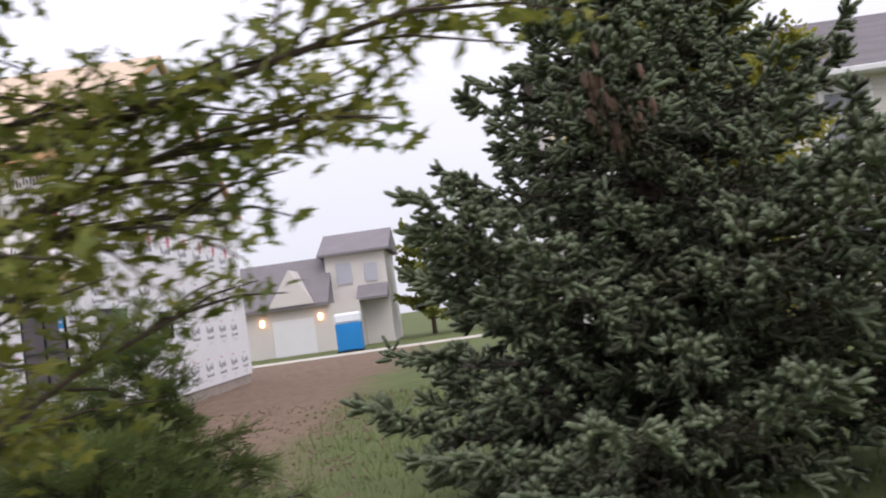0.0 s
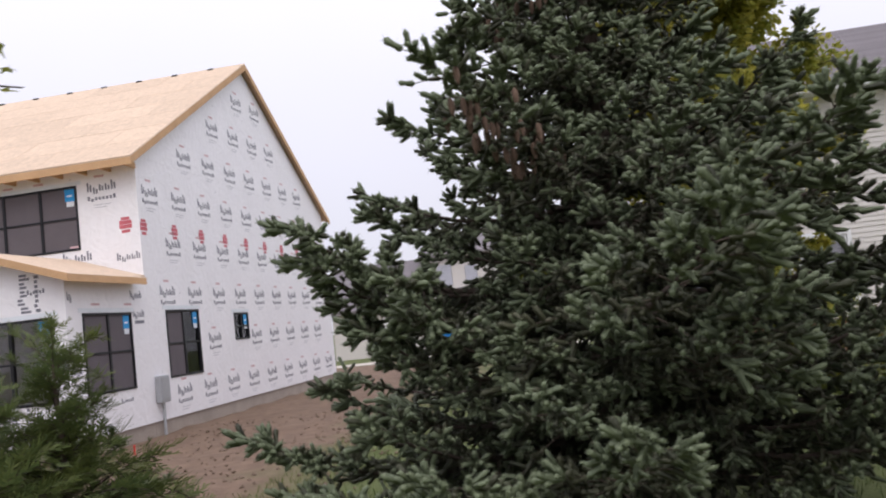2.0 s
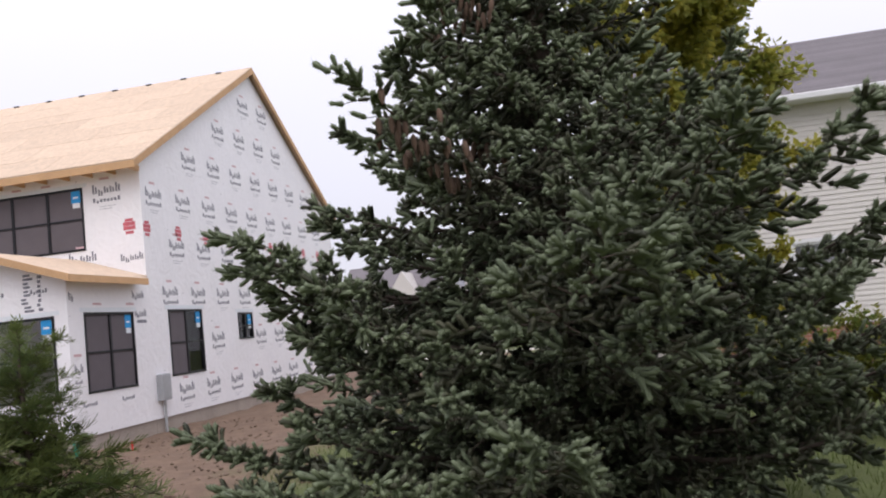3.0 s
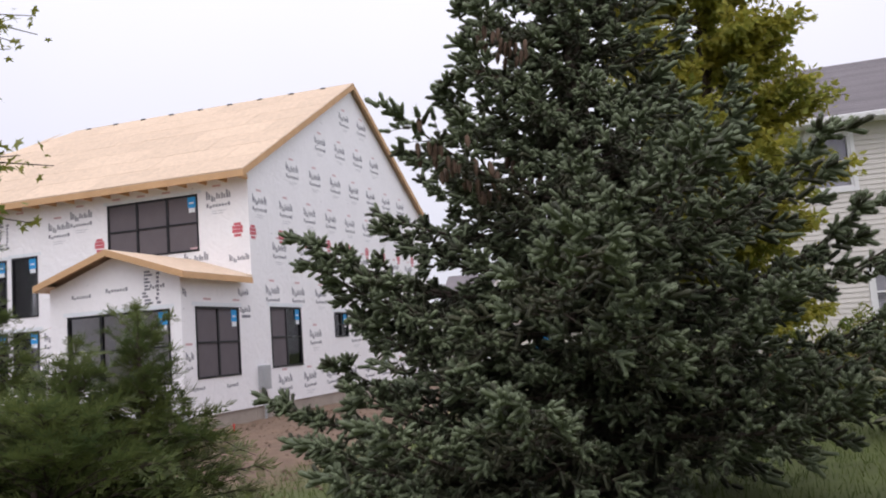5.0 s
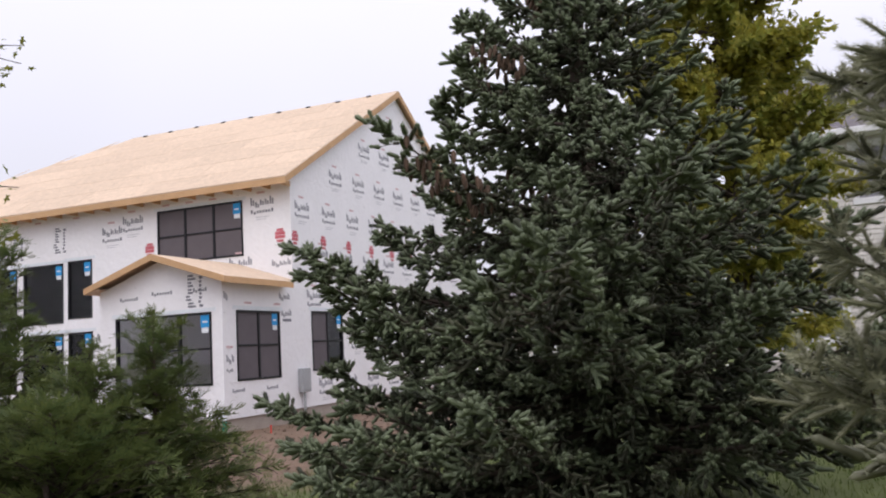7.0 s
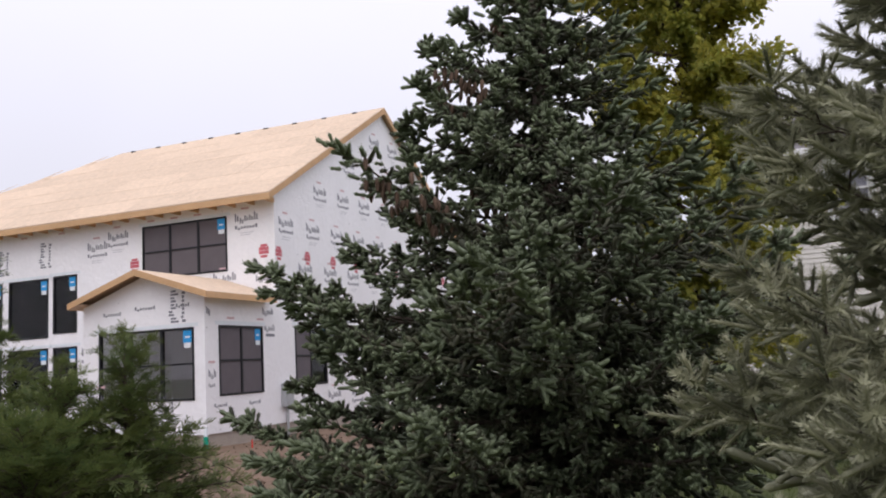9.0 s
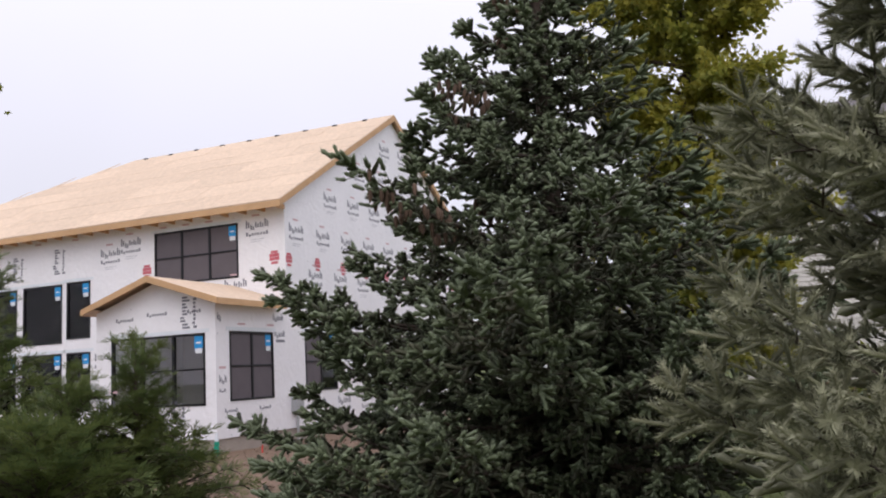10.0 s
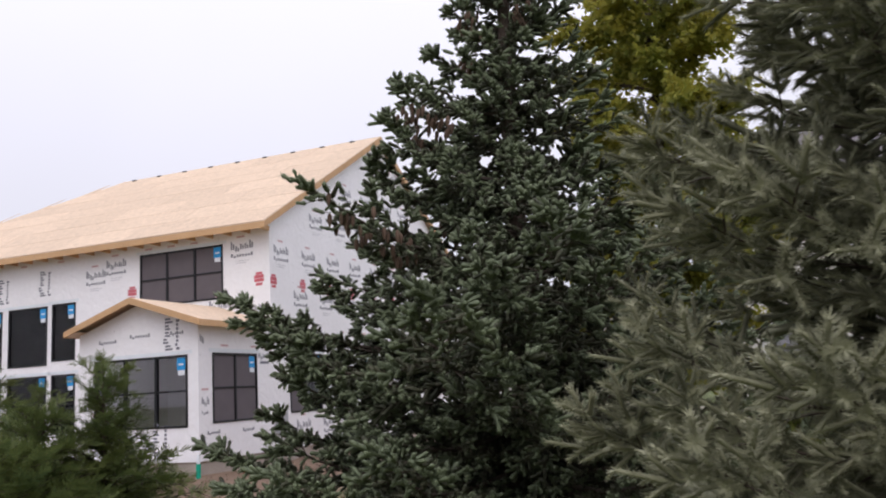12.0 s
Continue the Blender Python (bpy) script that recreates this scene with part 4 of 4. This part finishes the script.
def conifer(name, label, at, height, profile, trunk_r, branches, levels, per_level, seed, tilt, first=0.25, group="", lean=0.0, reach=(0.74, 1.12), sparse_above=99.0, back=None, coned=(), hollow=None, boughs=(), bough_meshes=(), front=250, fine_to=99.0, face=0.25, cone_boughs=()):
    """A conifer: tapered trunk and whorls of branches. branches: (length, mesh) rows; profile: heights and radii; tilt: degrees at foot and top."""
    rng = np.random.default_rng(seed)
    tree = thing(name, label, "tree", at, group)
    k = 9
    pts = [(0.05 * math.sin(2.1 * i / k + seed), 0.05 * math.cos(1.7 * i / k + seed) - 0.05, -0.3 + (height + 0.3) * i / (k - 1)) for i in range(k)]
    part("trunk", tube(pts, [trunk_r * (1 - 0.97 * i / (k - 1)) + 0.008 for i in range(k)], 10), M_BARK, tree, "brown scaly trunk")
    a0 = 0.0
    for lv in range(levels):
        q = lv / (levels - 1)
        z = first + (height - first - 0.15) * q
        r = float(np.interp(z, *profile))
        num = max(4, int(round(per_level * (1 - 0.45 * q))))
        a0 += 0.9
        for j in range(num):
            a = a0 + 2 * math.pi * (j + rng.uniform(-0.3, 0.3)) / num
            if z > sparse_above and j % 2:
                continue
            want = max(0.22, r * rng.uniform(*reach) * (1 + lean * max(0.0, 1 - 1.9 * q) * math.cos(a - radians(250))))
            if hollow and z < hollow[2] and 0 < (math.degrees(a) - hollow[0]) % 360 < hollow[1]:
                want = min(want, hollow[3])
            far_side = back is not None and (math.cos(a - radians(front)) < face or z > fine_to)
            if far_side and j % 4 == 0:
                continue
            kinds = back if far_side else coned if coned and z > 0.33 * height and rng.random() < 0.22 else branches
            rows = sorted(kinds, key=lambda b: abs(b[0] - want))
            size, mesh = rows[int(rng.integers(0, min(2, len(rows))))]
            sc = min(1.3, max(0.7, want / size))
            el = radians(float(np.interp(q, (0, 1), tilt)) + rng.uniform(-9, 9))
            zz = z + rng.uniform(-0.12, 0.12)
            m = Matrix.Translation((0, 0, zz)) @ Matrix.Rotation(a, 4, "Z") @ Matrix.Rotation(-el, 4, "Y") @ Matrix.Rotation(rng.uniform(-0.25, 0.25), 4, "X") @ Matrix.Diagonal((sc, sc * rng.uniform(0.9, 1.1), sc, 1))
            put("branch", mesh, tree, m=m)
    for bx, by, bz in [*boughs, *cone_boughs]:
        out = math.hypot(bx - at[0], by - at[1])
        root = max(0.35, bz - at[2] - 0.10 * out - 0.1)
        rise = bz - at[2] - root
        size, mesh = min(coned if (bx, by, bz) in cone_boughs else bough_meshes, key=lambda b: abs(b[0] * 0.96 - out))
        sc = math.hypot(out, rise) / (size * 0.965)
        el = math.atan2(rise, out) - math.atan2(0.09, 0.96)
        put("bough", mesh, tree, m=Matrix.Translation((0, 0, root)) @ Matrix.Rotation(math.atan2(by - at[1], bx - at[0]), 4, "Z") @ Matrix.Rotation(-el, 4, "Y") @ Matrix.Rotation(rng.uniform(-0.3, 0.3), 4, "X") @ Matrix.Diagonal((sc, sc, sc, 1)))
    leader = min(branches, key=lambda b: b[0])
    put("leader", leader[1], tree, m=Matrix.Translation((0, 0, height - 0.35)) @ Matrix.Rotation(radians(-88), 4, "Y"))
    return tree


g = np.random.default_rng(5)
SHOOTS_A = [finger_shoot(g, 22, ln, 0.0185, 0.030, 0.0080, 60, 4) for ln in (0.085, 0.105, 0.125, 0.095)]
SHOOTS_A2 = [finger_shoot(g, 8, ln, 0.020, 0.032, 0.011, 58, 4) for ln in (0.10, 0.13, 0.15)]
SHOOTS_B = [finger_shoot(g, 60, ln, 0.009, 0.036, 0.0060, 58, 4) for ln in (0.09, 0.115, 0.14)]
SPRAYS = [soup_shoot(cedar_spray(g, 6, ln, 0.009)) for ln in (0.10, 0.13, 0.16)]

SPRUCE = [M_TWIG, M_NEEDLE, M_CONE, M_NEEDLE_TIP]
BR_A, BR_CONE, BR_BOUGH = [], [], []
for i, ln in enumerate((0.45, 0.8, 0.8, 1.2, 1.2, 1.7, 1.7, 2.2, 2.2, 2.8, 2.8, 3.4)):
    BR_A.append((ln, conifer_branch("spruce_branch", 100 + i, ln, SHOOTS_A, SPRUCE, 0.15, 0.08, (28, 60), 0.10, 0.19, 0.36, 0.2, 0.08, inner=1.2, volume=0.8, cone_deg=(28, 56), cluster=0.4, fan=5)))
for i, ln in enumerate((0.8, 1.2, 1.7, 2.3, 3.0)):
    BR_CONE.append((ln, conifer_branch("cone_branch", 140 + i, ln, SHOOTS_A, SPRUCE, 0.11, 0.074, (26, 60), 0.08, 0.2, 0.34, 0.2, 0.2, 16 + 5 * i, inner=1.1, volume=0.9)))
for i, ln in enumerate((1.6, 2.2, 2.9, 3.4, 3.4)):
    BR_BOUGH.append((ln, conifer_branch("spruce_bough", 170 + i, ln, SHOOTS_A, SPRUCE, 0.11, 0.07, (30, 66), 0.10, 0.19, 0.34, 0.35, 0.06, inner=1.1, volume=0.9, lift=(-0.5, 0.45), cone_deg=(28, 56), cluster=0.25, fan=6)))
BR_A2 = []
for i, ln in enumerate((0.8, 1.2, 1.7, 2.3, 2.9)):
    BR_A2.append((ln, conifer_branch("spruce_branch", 190 + i, ln, SHOOTS_A2, SPRUCE, 0.10, 0.08, (26, 60), 0.10, 0.19, 0.34, 0.1, 0.2, inner=1.4, volume=0.9)))
PALE = [M_TWIG, M_NEEDLE_PALE, M_CONE, M_PALE_TIP]
BR_B = []
for i, ln in enumerate((0.6, 1.0, 1.0, 1.5, 1.5, 2.1, 2.1, 2.6)):
    BR_B.append((ln, conifer_branch("pale_spruce_branch", 200 + i, ln, SHOOTS_B, PALE, 0.125, 0.095, (30, 62), 0.05, 0.16, 0.36, 0.05, 0.04, lift=(-0.45, 0.55), inner=1.2, stem=0.009, volume=1.0, cone_deg=(32, 64), cluster=0.2, fan=3)))
SHOOTS_B2 = [finger_shoot(g, 8, ln, 0.020, 0.038, 0.013, 56, 4) for ln in (0.12, 0.15, 0.17)]
BR_B2 = []
for i, ln in enumerate((0.6, 1.0, 1.5, 2.1)):
    BR_B2.append((ln, conifer_branch("pale_spruce_branch", 250 + i, ln, SHOOTS_B2, PALE, 0.12, 0.11, (30, 62), 0.05, 0.16, 0.36, 0.05, 0.04, lift=(-0.45, 0.55), inner=1.2, stem=0.009, volume=0.8)))
BR_C = []
for i, ln in enumerate((0.35, 0.6, 0.6, 0.9, 0.9, 1.25)):
    BR_C.append((ln, conifer_branch("cedar_branch", 300 + i, ln, SPRAYS, [M_TWIG, M_CEDAR], 0.075, 0.07, (25, 50), -0.02, -0.12, 0.36, 0.15, 0.15, volume=0.5, lift=(-0.35, 0.35))))

# ends of the large boughs that stand out of the crown
SPRUCE_BOUGHS = [(8.1, -13.1, 2.16), (8.15, -13.0, 1.95), (7.6, -12.83, 0.86), (9.28, -11.82, 4.38), (9.18, -12.18, 3.5), (9.57, -12.6, 3.7),
                 (10.98, -13.62, 1.42), (10.9, -13.59, 2.1), (10.55, -14.4, 1.9), (10.04, -14.14, 0.86), (11.38, -13.8, 2.45), (9.0, -13.9, 0.7), (12.5, -12.6, 2.0), (12.8, -11.6, 1.3), (12.3, -12.9, 2.5), (12.9, -12.0, 0.75), (12.3, -13.0, 0.8), (13.0, -11.1, 1.9), (12.7, -12.3, 1.1), (11.9, -13.3, 1.5),
                 (8.3, -12.2, 1.5), (8.6, -12.9, 1.4), (8.2, -12.6, 1.1), (8.9, -13.3, 1.7), (8.4, -11.9, 2.3), (7.95, -13.0, 0.5), (8.3, -13.4, 0.55), (8.6, -13.8, 0.35)]
conifer("blue_spruce", "large blue-green spruce with cones and dark interior", (10.2, -10.75, -0.25), 8.8,
        ((0.2, 1.0, 2.3, 3.5, 4.2, 5.2, 7.0, 8.6), (2.8, 2.75, 2.5, 1.65, 1.22, 1.0, 0.7, 0.15)), 0.17, BR_A, 32, 14, 11, (-4, 24), 0.3, lean=0.15, reach=(0.45, 1.03), sparse_above=6.2,
        back=BR_A2, coned=BR_CONE, hollow=(276, 30, 1.6, 1.3), boughs=SPRUCE_BOUGHS, bough_meshes=BR_BOUGH, front=258, cone_boughs=[(9.1, -13.5, 2.9), (9.5, -12.3, 4.1)])
conifer("pale_spruce", "grey-green spruce with long soft needles", (13.95, -15.6, -0.15), 6.8,
        ((0.3, 1.4, 2.0, 2.4, 2.8, 3.4, 5.0, 6.8), (1.85, 1.87, 1.88, 1.82, 1.62, 1.25, 0.7, 0.08)), 0.12, BR_B, 30, 20, 12, (4, 20), 0.3, reach=(0.5, 1.08), sparse_above=4.3, back=BR_B2, front=225, fine_to=3.3, face=0.45,
        boughs=[(12.0, -16.2, 1.0), (12.25, -16.45, 1.3), (12.4, -16.9, 0.95), (12.7, -17.1, 1.2)], bough_meshes=BR_B)
conifer("cedar_shrub", "young feathery dark green cedar with thin leader", (5.95, -12.3, -0.3), 1.78, ((0.0, 0.45, 0.85, 1.3, 1.78), (1.15, 0.95, 0.5, 0.2, 0.03)), 0.05, BR_C, 15, 11, 13, (12, 50), 0.1, "cedars beside the lawn")
conifer("cedar_shrub", "taller feathery dark green cedar", (4.45, -12.95, -0.3), 2.75, ((0.0, 0.7, 1.3, 2.0, 2.75), (1.2, 1.1, 0.7, 0.35, 0.04)), 0.06, BR_C, 15, 10, 14, (12, 50), 0.1, "cedars beside the lawn")
conifer("cedar_shrub", "low bushy dark green cedar", (6.1, -13.7, -0.25), 1.0, ((0.0, 0.4, 0.7, 1.0), (1.05, 0.95, 0.55, 0.1)), 0.04, BR_C, 9, 12, 15, (8, 55), 0.08, "cedars beside the lawn")
conifer("cedar_shrub", "bushy dark green cedar", (5.75, -13.05, -0.27), 1.45, ((0.0, 0.5, 0.9, 1.45), (0.95, 0.9, 0.55, 0.08)), 0.04, BR_C, 10, 10, 17, (10, 52), 0.08, "cedars beside the lawn")
conifer("cedar_shrub", "low spreading olive green cedar", (4.9, -14.2, -0.25), 1.1, ((0.0, 0.4, 0.7, 1.1), (1.0, 0.9, 0.5, 0.1)), 0.04, BR_C, 9, 12, 16, (8, 55), 0.08, "cedars beside the lawn")


# ---- leafy trees ----
def lobed_leaf(rng, size):
    """A folded leaf with five points, as triangles."""
    ang = np.radians([-90, -35, -12, 35, 62, 90, 118, 145, 192, 215])
    rad = np.array([0.12, 0.62, 0.34, 0.95, 0.5, 1.1, 0.5, 0.95, 0.34, 0.62])
    p = np.stack([rad * np.cos(ang), 0.5 + 0.5 * rad * np.sin(ang), 0.18 * np.abs(rad * np.cos(ang))], 1) * size * 0.5
    mid = np.array([0, 0.5, 0]) * size * 0.5
    tri = [np.stack([mid, p[i], p[(i + 1) % len(p)]]) for i in range(len(p))]
    return np.concatenate(tri)


def leafy_tree(name, label, at, height, trunk_r, limbs, leaf_mat, leaf_size, twigs, leaves_each, seed, simple=False):
    """Trunk, curved limbs that fork into twigs, and leaves along the twigs. limbs: (height, heading, rise, length) in metres and degrees."""
    rng = np.random.default_rng(seed)
    tree = thing(name, label, "tree", at)
    k = 8
    pts = [(0.06 * math.sin(1.9 * i / k), 0.05 * math.sin(2.7 * i / k + 1), -0.3 + (height + 0.3) * i / (k - 1)) for i in range(k)]
    part("trunk", tube(pts, [trunk_r * (1 - 0.9 * i / (k - 1)) for i in range(k)], 9), M_BARK, tree, "grey-brown trunk")
    if simple:
        kinds = [np.array([[0, 0, 0], [0.3, 0.5, 0.08], [0, 1, 0], [0, 0, 0], [0, 1, 0], [-0.3, 0.5, 0.08]]) * leaf_size * sc for sc in (0.8, 1.0, 1.2)]
    else:
        kinds = [lobed_leaf(rng, leaf_size * sc) for sc in (0.75, 1.0, 1.2)]
    roots, dirs = [], []
    tv, tf = [], []
    for h, head, rise, ln in limbs:
        d = Vector((math.cos(radians(head)) * math.cos(radians(rise)), math.sin(radians(head)) * math.cos(radians(rise)), math.sin(radians(rise))))
        line = [Vector((0, 0, h)) + d * ln * q + Vector((0, 0, -0.12 * ln * q * q)) + Vector((0.06 * math.sin(5 * q + head), 0.06 * math.cos(4 * q + head), 0)) for q in np.linspace(0, 1, 6)]
        part("limb", tube(line, [0.32 * trunk_r * (1 - 0.85 * q) * (ln / 2) ** 0.5 + 0.004 for q in np.linspace(0, 1, 6)], 6), M_BARK, tree)
        for j in range(int(twigs * ln)):
            q = 0.18 + 0.82 * (j + rng.random()) / max(1, int(twigs * ln))
            i = min(4, int(q * 5))
            p = line[i].lerp(line[i + 1], q * 5 - i)
            td = Vector((d.x + rng.uniform(-0.9, 0.9), d.y + rng.uniform(-0.9, 0.9), d.z * 0.4 + rng.uniform(-0.45, 0.6))).normalized()
            tl = rng.uniform(0.25, 0.6) * (0.6 + 0.2 * ln)
            tw = [p, p + td * tl * 0.5 + Vector((0, 0, 0.01)), p + td * tl + Vector((0, 0, -0.06 * tl))]
            v, f = tube_data(tw, [0.006, 0.004, 0.002], 4)
            b0 = len(tv)
            tv += v
            tf += [tuple(b0 + i2 for i2 in q2) for q2 in f]
            for c in range(leaves_each):
                s = (c + rng.random()) / leaves_each
                roots.append(np.array(p + td * tl * s) + rng.normal(0, 0.03, 3))
                dirs.append(np.array(td) * 0.5 + rng.normal(0, 0.6, 3) + np.array([0, 0, -0.35]))
    put("twig_work", mesh_of("twig_work", tv, tf, [M_TWIG]), tree, kind="stuff")
    roots, dirs = np.array(roots), np.array(dirs)
    rot = frames_for(dirs, rng.uniform(-1.2, 1.2, len(roots)))
    rot = np.stack([rot[:, :, 1], rot[:, :, 0], -rot[:, :, 2]], axis=2)
    soup = np.concatenate([kinds[int(rng.integers(0, 3))] @ rot[i].T + roots[i] for i in range(len(roots))])
    put("crown", mesh_of("crown", soup, np.arange(len(soup)).reshape(-1, 3).tolist(), [leaf_mat]), tree, "loose crown of lobed leaves", kind="stuff")
    return tree


rl = random.Random(4)
limbs_far = [(1.4 + 7.0 * (k % 44) / 44, (k * 137.5) % 360, rl.uniform(12, 50), rl.uniform(1.0, 1.9) * (1.0 - 0.22 * (k % 44) / 44)) for k in range(74)]
leafy_tree("maple_tree", "yellow-green leafy tree turning in early autumn", (11.4, -8.2, -0.4), 8.6, 0.11, limbs_far, M_MAPLE, 0.10, 24, 30, 21, True)
limbs_near = [(1.25 + 2.7 * k / 26, (k * 137.5 + 40) % 360, rl.uniform(5, 45), rl.uniform(0.5, 0.8)) for k in range(26)]
limbs_near += [(2.0, -8, 16, 1.3), (1.8, 2, 22, 1.15), (2.3, -35, 20, 0.95), (2.6, -15, 18, 0.9), (2.2, -70, 15, 0.8), (2.9, 20, 20, 0.9), (1.3, 100, 20, 0.7)]
leafy_tree("young_maple", "young maple with yellow-green lobed leaves", (7.1, -16.5, -0.14), 4.8, 0.05, limbs_near, M_LEAF, 0.10, 18, 19, 22)
limbs_back = [(1.0 + 5.6 * k / 26, (k * 137.5) % 360, rl.uniform(10, 50), rl.uniform(1.8, 3.4) * (1 - 0.3 * k / 26)) for k in range(26)]
leafy_tree("street_tree", "rounded dark green tree across the street", (6.0, 40.5, -0.4), 7.6, 0.18, limbs_back, M_LEAF, 0.36, 8, 14, 23, True)
leafy_tree("street_tree", "low green tree across the street", (10.6, 39.0, -0.4), 6.4, 0.16, limbs_back[:18], M_LEAF, 0.36, 8, 14, 24, True)
limbs_low = [(0.08 + 0.9 * k / 22, (k * 137.5) % 360, rl.uniform(25, 65), rl.uniform(0.6, 0.95)) for k in range(22)]
for at, lb in (((13.6, -7.2, -0.4), "low yellow-green shrub on the lawn"), ((14.9, -8.0, -0.4), "bushy yellow-green shrub on the lawn"), ((12.6, -6.0, -0.4), "small leafy shrub beside the spruce")):
    leafy_tree("leafy_shrub", lb, at, 1.0, 0.03, limbs_low, M_LEAF, 0.09, 14, 14, 25, True)


# ---- grass and soil clods ----
def scatter_grass():
    rng = np.random.default_rng(31)
    n = 26000
    x, y = rng.uniform(2.5, 14.5, n), rng.uniform(-14.5, 2.0, n)
    keep = ~((x < 5.4) & (y > -13.0)) & (rng.random(n) < 0.9)
    x, y = x[keep], y[keep]
    z = np.array([ground_z(a, b) for a, b in zip(x, y)]) - 0.02
    h, a = rng.uniform(0.05, 0.16, len(x)), rng.uniform(0, 6.283, len(x))
    w = 0.007
    lean = rng.normal(0, 0.35, (len(x), 2)) * h[:, None]
    root = np.stack([x, y, z], 1)
    sd = np.stack([np.cos(a), np.sin(a), 0 * a], 1) * w
    tip = root + np.stack([lean[:, 0], lean[:, 1], h], 1)
    soup = np.stack([root - sd, root + sd, tip], 1).reshape(-1, 3)
    put("grass", mesh_of("grass", soup, np.arange(len(soup)).reshape(-1, 3).tolist(), [M_GRASS]), None, "short uneven green lawn grass", category="grass", kind="stuff")


def scatter_clods():
    rng = np.random.default_rng(32)
    verts, faces = [], []
    for k in range(1500):
        x, y = rng.uniform(-3.0, 7.0), rng.uniform(-11.0, 2.0)
        if x < 0.3 and y > -3.3:
            continue
        s = rng.uniform(0.012, 0.05) * (1.6 if rng.random() < 0.08 else 1)
        z = ground_z(x, y)
        b0 = len(verts)
        for dx, dy, dz in ((1, 0, 0), (-1, 0, 0), (0, 1, 0), (0, -1, 0), (0, 0, 1), (0, 0, -1)):
            j = rng.uniform(0.6, 1.3, 3) * s
            verts.append((x + dx * j[0] + rng.uniform(-.3, .3) * s, y + dy * j[1] + rng.uniform(-.3, .3) * s, z + 0.01 + dz * j[2] * 0.7))
        for t in ((0, 2, 4), (2, 1, 4), (1, 3, 4), (3, 0, 4), (2, 0, 5), (1, 2, 5), (3, 1, 5), (0, 3, 5)):
            faces.append(tuple(b0 + i for i in t))
    put("soil_clods", mesh_of("soil_clods", verts, faces, [M_STONE]), None, "loose brown soil clods and stones", category="soil", kind="stuff")


scatter_grass()
scatter_clods()
